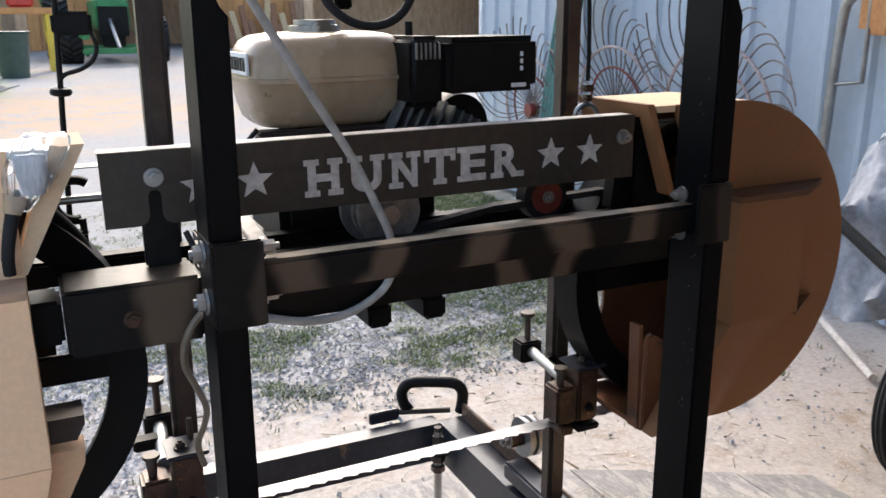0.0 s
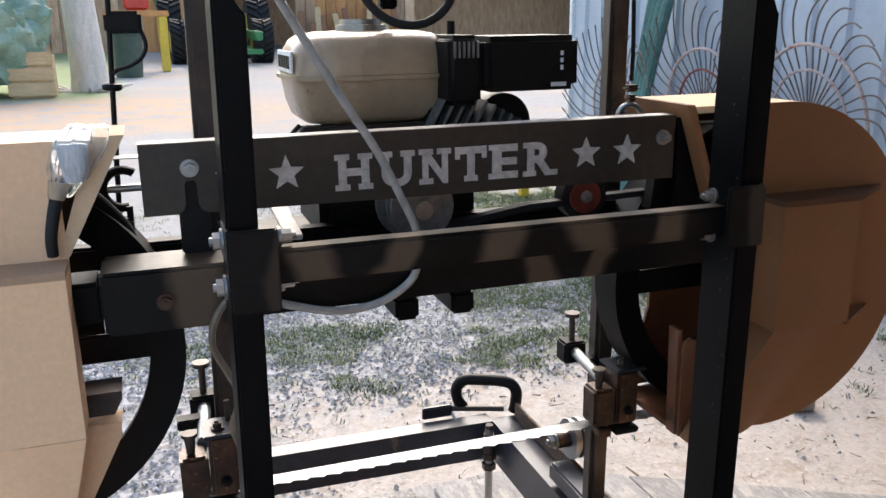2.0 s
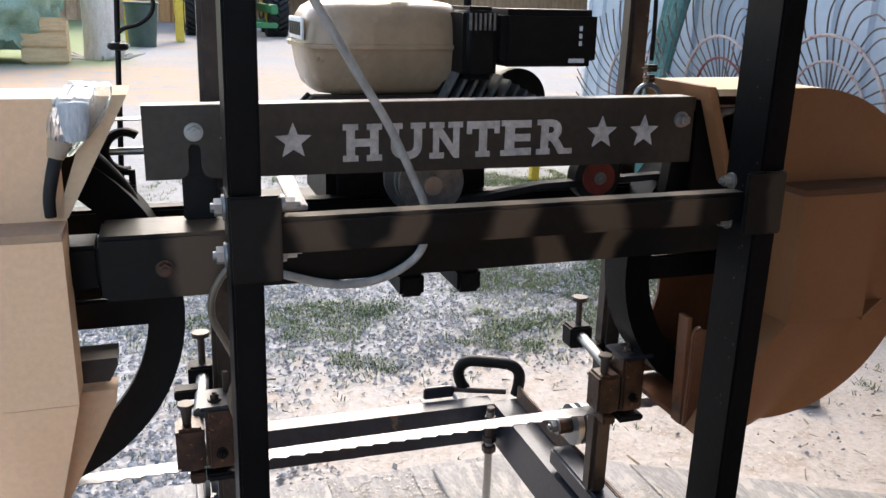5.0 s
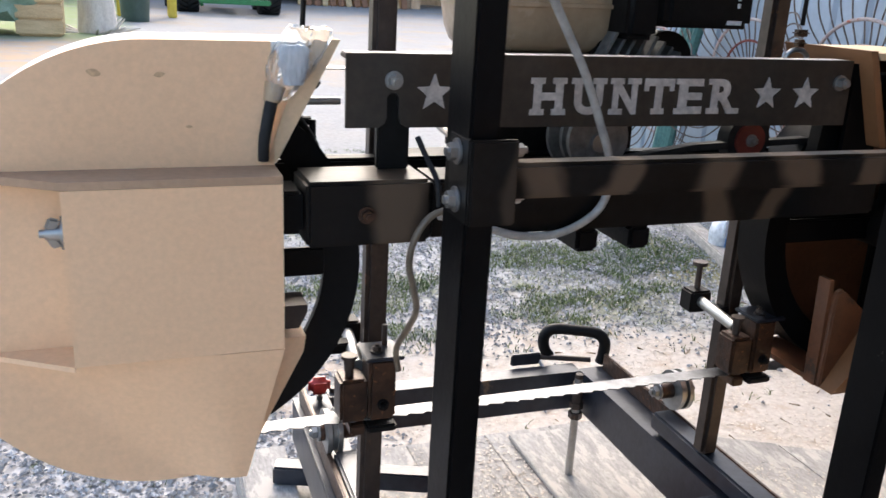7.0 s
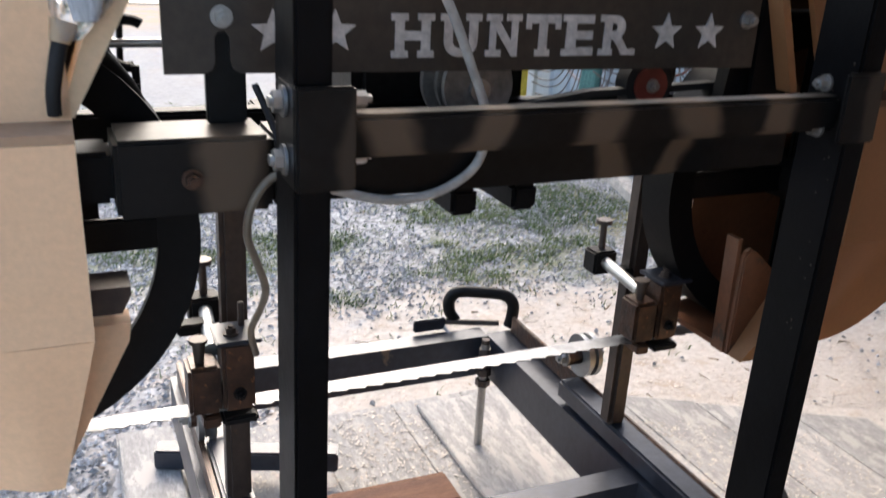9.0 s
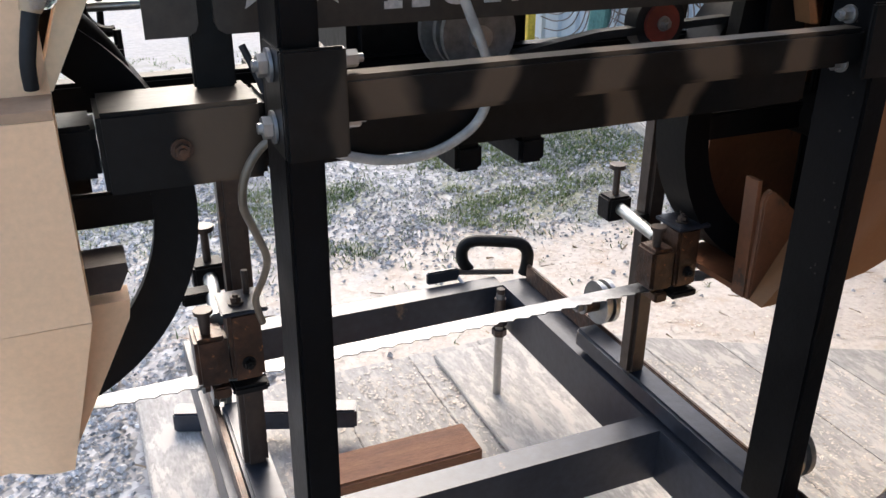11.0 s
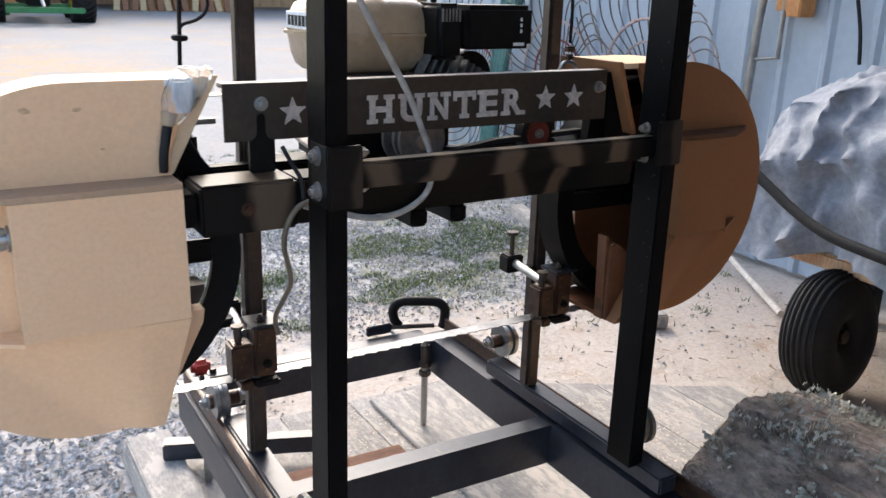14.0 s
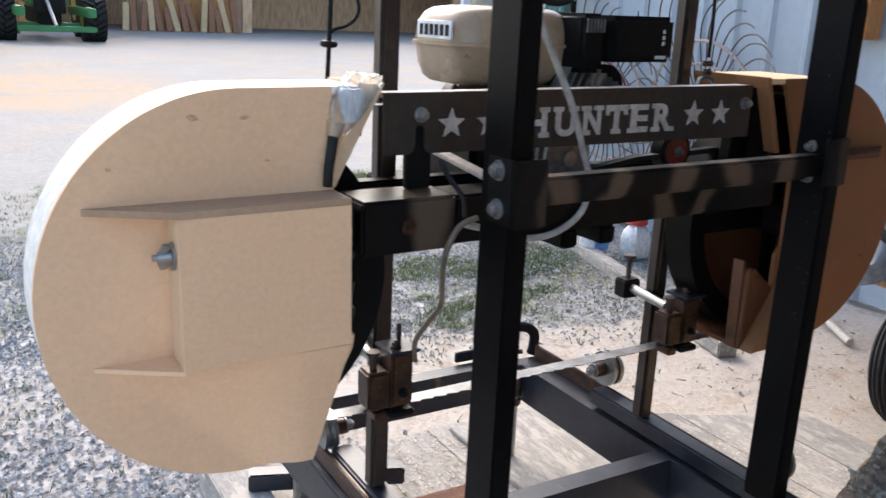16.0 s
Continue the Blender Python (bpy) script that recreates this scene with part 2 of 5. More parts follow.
M["tarp"] = mat("grey-blue tarpaulin", (0.155, 0.175, 0.215), (0.265, 0.29, 0.335), 0.65, 0, 5, 50, 0.15, fleck=(0.50, 0.50, 0.52), fleck_amount=0.10)
M["greentarp"] = mat("green tarpaulin", (0.15, 0.25, 0.18), (0.27, 0.37, 0.29), 0.35, 0, 4, 50, 0.1)
M["teal"] = mat("faded green canvas", (0.04, 0.12, 0.11), (0.08, 0.19, 0.17), 0.7, 0, 4, 50, 0.1)
M["wrap"] = mat("clear crumpled plastic", (0.86, 0.90, 0.94), (0.95, 0.97, 0.99), 0.10, 0, 20, 60, 0.3, rough_var=0.06)
for socket, value in (("Transmission Weight", 0.93), ("IOR", 1.12), ("Specular IOR Level", 1.0), ("Coat Weight", 1.0), ("Coat Roughness", 0.06)):
    M["wrap"].node_tree.nodes["Principled BSDF"].inputs[socket].default_value = value
M["bristle"] = mat("pale bristles", (0.42, 0.44, 0.46), (0.58, 0.60, 0.62), 0.6, 0, 60, 140, 0.2, stretch=(6, 6, 0.5))
M["bin"] = mat("dark green plastic", (0.03, 0.055, 0.045), (0.05, 0.08, 0.065), 0.5, 0, 5, 50, 0.05)
M["tine"] = mat("bare spring steel tines", (0.10, 0.085, 0.08), (0.20, 0.16, 0.14), 0.5, 0.5, 12, 60, 0.1)
M["rake_rim"] = mat("faded rake rim", (0.38, 0.30, 0.28), (0.48, 0.40, 0.37), 0.6, 0.1, 12, 60, 0.1, fleck=(0.35, 0.08, 0.05), fleck_amount=0.3)
M["whitewood"] = mat("bleached stump wood", (0.52, 0.46, 0.40), (0.66, 0.60, 0.54), 0.85, 0, 3, 30, 0.4, stretch=(4, 4, 1))
M["clearhose"] = mat("milky plastic hose", (0.36, 0.34, 0.31), (0.43, 0.41, 0.38), 0.25, 0, 6, 50, 0.02)
M["dirtyhose"] = mat("dirty tan hose", (0.13, 0.10, 0.068), (0.20, 0.155, 0.11), 0.4, 0, 6, 50, 0.05)
M["bark"] = mat("grey-brown bark", (0.13, 0.108, 0.092), (0.30, 0.25, 0.215), 0.95, 0, 14, 60, 1.0, stretch=(1, 0.6, 1), fleck=(0.26, 0.21, 0.17), fleck_amount=0.35, dist=0.02, grain=0.5)
M["lichen"] = mat("pale lichen", (0.27, 0.28, 0.24), (0.42, 0.425, 0.38), 0.95, 0, 15, 60, 0.4)
M["grass"] = mat("grass blades", (0.05, 0.095, 0.022), (0.15, 0.185, 0.06), 0.7, 0, 1.5, 20, 0, island_tone=0.35)
M["stone"] = mat("crushed stone", (0.24, 0.242, 0.25), (0.42, 0.42, 0.425), 0.85, 0, 60, 200, 0.2, island_tone=0.5)
M["chips"] = mat("pale wood chips", (0.44, 0.38, 0.315), (0.58, 0.52, 0.445), 0.9, 0, 9, 60, 0.1, island_tone=0.22)
M["twig"] = mat("dry twigs", (0.20, 0.15, 0.10), (0.36, 0.27, 0.18), 0.9, 0, 9, 60, 0.1)


def sprayed(name, patches, base=(0.004, 0.004, 0.004), tan=(0.105, 0.072, 0.048)):
    """Black paint with soft tan patches sprayed at (x, half width, slant)."""
    m = mat(name, base, tuple(1.6 * v for v in base), 0.38, 0.0, 9, 80, 0.08, spec=0.16)
    n, l = m.node_tree.nodes, m.node_tree.links.new
    bs = n["Principled BSDF"]
    col = bs.inputs["Base Color"].links[0].from_socket
    tc = n.new("ShaderNodeTexCoord")
    warp = n.new("ShaderNodeTexNoise")
    warp.inputs["Scale"].default_value, warp.inputs["Detail"].default_value = 14, 2.0
    l(tc.outputs["Object"], warp.inputs["Vector"])
    sep = n.new("ShaderNodeSeparateXYZ")
    l(tc.outputs["Object"], sep.inputs[0])

    def mth(op, a, b=0.0):
        x = n.new("ShaderNodeMath")
        x.operation = op
        for s, v in zip(x.inputs, (a, b)):
            if isinstance(v, (int, float)):
                s.default_value = v
            else:
                l(v, s)
        return x.outputs[0]

    wob = mth('MULTIPLY', mth('SUBTRACT', warp.outputs["Fac"], 0.5), 0.05)
    total = None
    for x0, half, slant in patches:
        u = mth('ADD', mth('ADD', sep.outputs[0], wob), mth('MULTIPLY', sep.outputs[2], slant))
        d = mth('ABSOLUTE', mth('SUBTRACT', u, x0))
        r = n.new("ShaderNodeMapRange")
        r.interpolation_type = 'SMOOTHSTEP'
        for i, v in ((1, half * 1.35), (2, half * 0.55), (3, 0.0), (4, 0.9)):
            r.inputs[i].default_value = v
        l(d, r.inputs[0])
        total = r.outputs[0] if total is None else mth('MAXIMUM', total, r.outputs[0])
    x = n.new("ShaderNodeMix")
    x.data_type = 'RGBA'
    l(total, x.inputs[0])
    l(col, x.inputs[6])
    x.inputs[7].default_value = (*tan, 1)
    l(x.outputs[2], bs.inputs["Base Color"])
    return m


M["camo"] = sprayed("black paint with tan sprayed patches", [(-0.161, 0.024, 0.5), (-0.194, 0.022, -0.5), (-0.030, 0.028, -0.2), (0.173, 0.026, 0.5), (0.173, 0.022, -0.4)])
M["beam"] = sprayed("black beam paint with a tan patch", [(-0.335, 0.030, 0.1), (0.14, 0.022, 0.4), (0.20, 0.018, -0.3)])
M["sleeve"] = sprayed("dark sleeve paint", [(-0.258, 0.016, 0.0), (0.34, 0.016, 0.0)], (0.005, 0.005, 0.005), (0.045, 0.034, 0.025))


def ground_material():
    """Gravel yard with worn grass, leaf litter further off, and sawdust round the mill."""
    m = bpy.data.materials.new("yard gravel grass and sawdust")
    m.use_nodes = True
    n, l = m.node_tree.nodes, m.node_tree.links.new
    bs = n["Principled BSDF"]
    bs.inputs["Roughness"].default_value = 0.95
    pos = n.new("ShaderNodeTexCoord").outputs["Object"]

    def nz(sc, det=6, ro=0.6):
        t = n.new("ShaderNodeTexNoise")
        t.inputs["Scale"].default_value, t.inputs["Detail"].default_value, t.inputs["Roughness"].default_value = sc, det, ro
        l(pos, t.inputs["Vector"])
        return t.outputs["Fac"]

    def rng(src, lo, hi, a=0.0, b=1.0):
        r = n.new("ShaderNodeMapRange")
        for i, v in ((1, lo), (2, hi), (3, a), (4, b)):
            r.inputs[i].default_value = v
        l(src, r.inputs[0])
        return r.outputs[0]

    def mix(f, c1, c2, mode='MIX'):
        x = n.new("ShaderNodeMix")
        x.data_type, x.blend_type = 'RGBA', mode
        for s, v in ((x.inputs[0], f), (x.inputs[6], c1), (x.inputs[7], c2)):
            if isinstance(v, (int, float)):
                s.default_value = v
            elif isinstance(v, tuple):
                s.default_value = (*v, 1)
            else:
                l(v, s)
        return x.outputs[2]

    def mth(op, a, b):
        x = n.new("ShaderNodeMath")
        x.operation, x.use_clamp = op, True
        for s, v in ((x.inputs[0], a), (x.inputs[1], b)):
            if isinstance(v, (int, float)):
                s.default_value = v
            else:
                l(v, s)
        return x.outputs[0]

    sep = n.new("ShaderNodeSeparateXYZ")
    l(pos, sep.inputs[0])
    vor = n.new("ShaderNodeTexVoronoi")
    vor.inputs["Scale"].default_value = 55
    l(pos, vor.inputs["Vector"])
    def blob(cx, cy, rx, ry):
        """1 in the middle of an oval patch, 0 outside it."""
        dx = mth2('MULTIPLY', mth2('SUBTRACT', sep.outputs[0], cx), 1 / rx)
        dy = mth2('MULTIPLY', mth2('SUBTRACT', sep.outputs[1], cy), 1 / ry)
        return rng(mth2('ADD', mth2('MULTIPLY', dx, dx), mth2('MULTIPLY', dy, dy)), 1.6, 0.1)

    def mth2(op, a, b):
        x = n.new("ShaderNodeMath")
        x.operation = op
        for s, v in ((x.inputs[0], a), (x.inputs[1], b)):
            if isinstance(v, (int, float)):
                s.default_value = v
            else:
                l(v, s)
        return x.outputs[0]

    rough_noise = nz(5.0, 9, 0.75)
    grey = mix(rng(vor.outputs["Color"], 0.2, 0.8), (0.15, 0.153, 0.16), (0.46, 0.46, 0.465))
    road = mix(rng(nz(30, 4), 0.3, 0.7), (0.255, 0.25, 0.245), (0.345, 0.335, 0.32))
    grey = mix(rng(sep.outputs[1], 2.2, 4.5), grey, road)
    grey = mix(mth('MULTIPLY', rng(nz(0.8, 7, 0.7), 0.45, 0.65), 0.45), grey, (0.36, 0.335, 0.31))
    # worn grass and moss
    green = mix(rng(nz(45), 0.3, 0.7), (0.06, 0.085, 0.03), (0.22, 0.22, 0.13))
    spots = mth('MULTIPLY', rng(nz(2.6, 9, 0.75), 0.50, 0.60), mth('MULTIPLY', rng(sep.outputs[1], 1.35, 1.7), rng(sep.outputs[1], 5.5, 3.4)))
    col = mix(mth('MULTIPLY', spots, 0.8), grey, green)
    for cx, cy, rx, ry in ((0.2, 2.15, 0.40, 0.22), (-0.25, 2.2, 0.2, 0.22), (1.0, 1.82, 0.36, 0.26), (1.35, 2.25, 0.5, 0.35), (2.1, 4.2, 0.8, 0.7)):
        col = mix(mth('MULTIPLY', blob(cx, cy, rx, ry), mth('MULTIPLY', rng(rough_noise, 0.44, 0.60), 0.75)), col, green)
    moss = mix(rng(nz(30), 0.3, 0.7), (0.10, 0.10, 0.025), (0.22, 0.20, 0.06))
    col = mix(mth('MULTIPLY', blob(1.74, 2.28, 0.26, 0.40), rng(rough_noise, 0.30, 0.44)), col, moss)
    # fallen leaves and dry grass at the far edge of the yard
    litter = mix(rng(nz(9), 0.35, 0.65), (0.36, 0.25, 0.16), (0.42, 0.36, 0.27))
    col = mix(mth('MULTIPLY', mth('MULTIPLY', rng(nz(0.5, 8, 0.7), 0.50, 0.62), rng(sep.outputs[1], 5.0, 9.0)), 0.8), col, litter)
    band = mth('MULTIPLY', mth('MULTIPLY', rng(sep.outputs[1], 8.5, 10.0), rng(sep.outputs[1], 15.0, 13.2)), rng(sep.outputs[0], 2.6, 0.6))
    col = mix(mth('MULTIPLY', band, rng(nz(2.2, 8, 0.7), 0.38, 0.56)), col, (0.44, 0.31, 0.20))
    lawn = mth('MULTIPLY', rng(sep.outputs[1], 13.2, 14.5), rng(sep.outputs[0], -0.6, -1.2))
    col = mix(mth('MULTIPLY', lawn, rng(nz(1.5, 8, 0.7), 0.25, 0.5)), col, (0.26, 0.31, 0.13))
    # sawdust thrown out round the mill
    dust = mix(rng(nz(60), 0.3, 0.7), (0.44, 0.39, 0.335), (0.60, 0.54, 0.48))
    dust = mix(rng(nz(9, 8, 0.7), 0.52, 0.70), dust, (0.40, 0.30, 0.215))
    col = mix(mth('MULTIPLY', mth('MULTIPLY', rng(nz(2.2, 9, 0.75), 0.40, 0.62), rng(sep.outputs[1], 2.6, 1.6)), 0.5), col, dust)
    d1 = mth('MULTIPLY', rng(sep.outputs[1], 2.05, 1.15), rng(sep.outputs[0], -0.5, 0.15))
    d2 = mth('MULTIPLY', rng(sep.outputs[0], 0.75, 1.3), rng(sep.outputs[1], 2.0, 1.2))
    dd = mth('MAXIMUM', d1, d2)
    dd = mth('SUBTRACT', dd, mth('MULTIPLY', blob(1.42, 1.80, 0.34, 0.30), 0.9))
    edge = rng(nz(4.5, 10, 0.8), 0.34, 0.62)
    col = mix(mth('MULTIPLY', rng(mth('ADD', dd, mth('MULTIPLY', edge, 0.55)), 0.62, 0.90), 0.9), col, dust)
    l(col, bs.inputs["Base Color"])
    bp = n.new("ShaderNodeBump")
    bp.inputs["Strength"].default_value, bp.inputs["Distance"].default_value = 0.9, 0.016
    l(mth('MULTIPLY', mth('ADD', vor.outputs["Distance"], mth('ADD', mth('MULTIPLY', nz(25), 0.9), mth('MULTIPLY', nz(11, 8, 0.75), 1.4))), rng(sep.outputs[1], 2.5, 5.0, 1.0, 0.05)), bp.inputs["Height"])
    l(bp.outputs["Normal"], bs.inputs["Normal"])
    return m


M["ground"] = ground_material()

# ------------------------------------------------------------------ the setting
def build_ground():
    bm = B()
    xs = [-400, -60, -20, -8] + [-4 + 0.16 * i for i in range(76)] + [12, 30, 60, 400]
    ys = [-60, -12] + [-5 + 0.16 * i for i in range(88)] + [12, 18, 30, 60, 400]
    grid = [[bm.verts.new((x, y, 0)) for x in xs] for y in ys]
    for row in grid:
        for v in row:
            x, y = v.co.x, v.co.y
            h = 0.006 * noise.noise((x * 0.8, y * 0.8, 0)) + 0.003 * noise.noise((x * 4, y * 4, 3))
            near = max(0.0, min(1.0, (abs(y - 0.2) - 1.2) / 0.8)) if abs(x) < 1.2 else 1.0
            v.co.z = -0.012 + (h if abs(x) < 50 and y < 60 else 0) * near
    for a, b in zip(grid, grid[1:]):
        for k in range(len(xs) - 1):
            bm.faces.new((a[k], a[k + 1], b[k + 1], b[k]))
    me = bpy.data.meshes.new("ground")
    bm.to_mesh(me)
    bm.free()
    me.shade_smooth()
    me.materials.append(M["ground"])
    return tagged(new("ground", me), "gravel yard with worn grass and scattered sawdust", "ground", "", "structure")


build_ground()

WX = 3.53                # the shed wall's plane


def build_wall():
    """Ribbed metal siding beside the mill, with thickness, and unseen walls and a roof added to block light."""
    bm = B()
    prof, y = [], 6.36
    while y > -7.0:
        prof += [(0, y), (0, y - 0.20), (-0.025, y - 0.225), (-0.025, y - 0.255), (0, y - 0.28)]
        y -= 0.30
    front = [[bm.verts.new((WX + dx, yy, z)) for z in (-0.31, 3.2)] for dx, yy in prof]
    back = [[bm.verts.new((WX + 0.12, yy, z)) for z in (-0.31, 3.2)] for dx, yy in prof]
    for s in (front, back):
        for a, b in zip(s, s[1:]):
            bm.faces.new((a[0], a[1], b[1], b[0]))
    for i in (0, -1):
        bm.faces.new((front[i][0], front[i][1], back[i][1], back[i][0]))
    for a, b, c, d in zip(front, front[1:], back, back[1:]):
        bm.faces.new((a[1], b[1], d[1], c[1]))
    w = part("wall_east", bm, M["wall"], None, "pale blue ribbed metal siding of the shed", 25)
    tagged(w, kind="structure", category="wall")
    bm = box(B(), WX - 0.03, WX + 0.14, 6.36, 6.42, -0.31, 3.2, 0.006)
    tagged(part("trim", bm, M["white"], None, "white metal corner trim of the siding"), kind="structure", category="trim")
    # two walls and a roof out of view, added to shade the mill's front
    bm = box(B(), -0.25, WX, -2.85, -2.75, -0.34, 2.6, 0.0)
    tagged(part("wall_south", bm, M["barn"], None, "unseen board wall added behind to hold back light"), kind="structure", category="wall")
    bm = box(B(), -0.25, -0.15, -2.74, -1.98, -0.34, 2.6, 0.0)
    tagged(part("wall_west", bm, M["barn"], None, "unseen board return wall added to hold back light"), kind="structure", category="wall")
    bm = box(B(), -0.25, WX + 0.3, -2.9, 0.55, 2.6, 2.7, 0.0)
    tagged(part("ceiling", bm, M["roof"], None, "unseen grey metal roof added to shade the mill"), kind="structure", category="ceiling")


build_wall()

# ------------------------------------------------------------------ the sawmill
def square_tube(bm, x0, x1, y0, y1, z0, z1):
    return box(bm, x0, x1, y0, y1, z0, z1, 0.006)


def build_posts():
    """The carriage: base tubes on rollers, front and rear uprights, and their top bars."""
    mill = thing("sawmill_carriage", "black welded square-tube carriage frame of a band sawmill", "sawmill frame")
    for x0, x1, out in ((-0.420, -0.376, -1), (0.422, 0.467, 1)):
        # the head is notched on one side above the shoulder
        outline = [(x0, 0.10), (x1, 0.10), (x1, 1.286), (x1 - 0.024, 1.318), (x1 - 0.024, 1.60), (x0, 1.60)]
        bm = slab(B(), outline, -0.272, -0.178)
        bmesh.ops.bevel(bm, geom=[e for e in bm.edges if abs(e.verts[0].co.y - e.verts[1].co.y) < 1e-6], offset=0.004, segments=2, affect='EDGES')
        part("front_post", bm, M["black"], mill, "chipped black square steel post")
        # chips and weld drips down the inner side
        rnd = random.Random(14)
        if out > 0:
            for k in range(17):
                z, y = rnd.uniform(0.5, 1.28), -0.243 + rnd.gauss(0, 0.012)
                part("paint_chip", box(B(), x0 - 0.0012, x0 + 0.001, y - rnd.uniform(0.0008, 0.0018), y + 0.001, z, z + rnd.uniform(0.001, 0.005), 0), M["plate"], mill)
    part("top_bar", box(B(), -0.43, 0.48, -0.273, -0.184, 1.6005, 1.65), M["black"], mill)
    for x in (-0.405, 0.466):
        bm = box(B(), x - 0.023, x + 0.023, 0.222, 0.268, 0.105, 1.75, 0.009)
        part("rear_post", bm, M["rust_tube"], mill, "brown rusted square steel post")
    part("rear_top_bar", cyl(B(), (-0.402, 0.245, 1.72), (0.462, 0.245, 1.72), 0.02, 20), M["rust_tube"], mill)
    for x in (-0.405, 0.478):
        bm = square_tube(B(), x - 0.03, x + 0.03, -0.36, 0.46, 0.058, 0.108)
        part("base_tube", bm, M["rail"], mill, "grey steel base tube dusted with sawdust")
        for y in (-0.17, 0.48):
            s = 1 if x > 0 else -1
            xr, yr, zr = (x, y, 0.155) if x > 0 else (x + 0.03, y + 0.03, 0.135)
            bm = cyl(B(), (xr, yr, zr), (xr + s * 0.085, yr, zr), 0.022, 16)
            ax = part("axle_block", bm, M["rust"], mill)
            bm = B()
            for k, (a, r) in enumerate(((0.036, 0.056), (0.046, 0.048), (0.062, 0.056))):
                cyl(bm, (xr + s * a, yr, zr), (xr + s * (a + 0.012), yr, zr), r, 32)
            part("roller", bm, M["zinc"] if y > 0 else M["fin"], ax, "grooved steel track roller")
            bm = hexbolt(B(), (xr - s * 0.002, yr, zr), (-s, 0, 0), 0.016, 0.02)
            part("outer_bolt", hexbolt(B(), (xr + s * 0.0855, yr, zr), (s, 0, 0), 0.016, 0.018), M["zinc"], ax)
            part("axle_bolt", bm, M["zinc"], ax)
    return mill


def build_head():
    """The sliding saw head: crossbar, sleeves, main beam, sign plate and engine tubes."""
    head = thing("saw_head", "dark sprayed steel saw head beam of a band sawmill", "saw head", (0, 0, 0.77))
    bm = square_tube(B(), -0.362, 0.41, -0.262, -0.222, 0.914, 0.966)
    bar = part("crossbar", bm, M["camo"], head, "black tube bar with tan sprayed patches")
    # sleeves that ride on the posts
    for x0, x1, zb in ((-0.422, -0.352, 0.884), (0.388, 0.462, 0.900)):
        sl = part("sleeve", box(B(), x0, x1, -0.287, -0.278, zb, 1.004, 0.003), M["sleeve"], head, "dark steel sleeve plate clamped on the post")
        out = -1 if x0 < 0 else 1
        xo = x0 if x0 < 0 else x1
        part("sleeve_side", box(B(), min(xo, xo - out * 0.007), max(xo, xo - out * 0.007), -0.2775, -0.20, zb, 1.004, 0.002), M["sleeve"], sl)
        for z in (0.981, 0.913):
            if x0 < 0:
                part("sleeve_bolt", hexbolt(B(), (x0 - 0.001, -0.238, z), (-1, 0, 0), 0.013, 0.014), M["zinc"], sl, "shiny hexagonal bolt")
                part("sleeve_bolt", hexbolt(B(), (x1 + 0.005, -0.24, z), (1, 0, 0), 0.010, 0.02), M["zinc"], sl, "shiny hexagonal bolt")
            else:
                part("sleeve_bolt", hexbolt(B(), (x0 - 0.004, -0.25, z + 0.004), (-1, 0, 0), 0.009, 0.018), M["zinc"], sl, "shiny hexagonal bolt")
    # main beam, inner tube and left sleeve box
    part("main_beam", square_tube(B(), -0.40, 0.53, -0.055, 0.045, 0.80, 0.898), M["beam"], head)
    box_l = part("beam_sleeve", box(B(), -0.602, -0.40, -0.066, 0.055, 0.797, 0.902, 0.006), M["beam"], head, "black box sleeve with a tan sprayed patch")
    part("inner_tube", square_tube(B(), -0.72, -0.603, -0.045, 0.04, 0.815, 0.884), M["black"], head)
    bm = hexbolt(B(), (-0.507, -0.067, 0.848), (0, -1, 0), 0.010, 0.012)
    part("set_screw", bm, M["rust"], box_l, "rusty set screw")
    for x, y in ((-0.098, -0.045), (0.008, -0.045)):
        part("engine_tube", square_tube(B(), x - 0.022, x + 0.022, y, 0.5, 0.755, 0.797), M["black"], head, "open black square tube end")
    part("rear_beam", square_tube(B(), -0.74, 0.56, 0.17, 0.215, 0.845, 0.89), M["black"], head)
    part("engine_base", box(B(), -0.32, 0.14, 0.20, 0.52, 0.80, 0.84, 0.004), M["black"], head)
    # upright arms that carry the sign plate
    part("left_arm", box(B(), -0.472, -0.417, 0.012, 0.03, 0.903, 1.03, 0.003), M["sleeve"], head)
    part("right_arm", slab(B(), [(0.44, 0.90), (0.59, 0.90), (0.57, 1.0), (0.50, 1.085), (0.462, 1.085)], 0.03, 0.06), M["black"], head)
    # black sheet added where the inner side of the flap lies in shade
    part("end_plate", slab(B(), [(0.477, 1.086), (0.486, 1.086), (0.553, 0.925), (0.553, 0.90), (0.477, 0.90)], 0.001, 0.010), M["black"], head, "black sheet standing in for the dark inside of the cover")
    # sign plate: a folded channel with a slot
    x0, x1, z0, z1 = -0.527, 0.468, 0.968, 1.092
    out = [(x0, z1), (x0, z0 + 0.006), (-0.474, z0 + 0.006), (-0.464, z0 + 0.012), (-0.460, z0 + 0.022), (-0.460, 1.022), (-0.455, 1.030), (-0.445, 1.030), (-0.440, 1.022),
           (-0.440, z0 + 0.022), (-0.436, z0 + 0.012), (-0.426, z0 + 0.006), (x1, z0), (x1, z1)]
    sign = part("sign_plate", slab(B(), out, 0.0, 0.008, 0.0), M["plate"], head, "dark steel plate lettered with a name and stars", 30)
    part("top_flange", box(B(), x0, x1, 0.0085, 0.045, 1.082, 1.092, 0.002), M["bare"], sign)
    for x in (-0.45, 0.440):
        part("sign_bolt", hexbolt(B(), (x, -0.001, 1.05), (0, -1, 0), 0.0105, 0.018), M["zinc"], sign, "zinc bolt with washer")
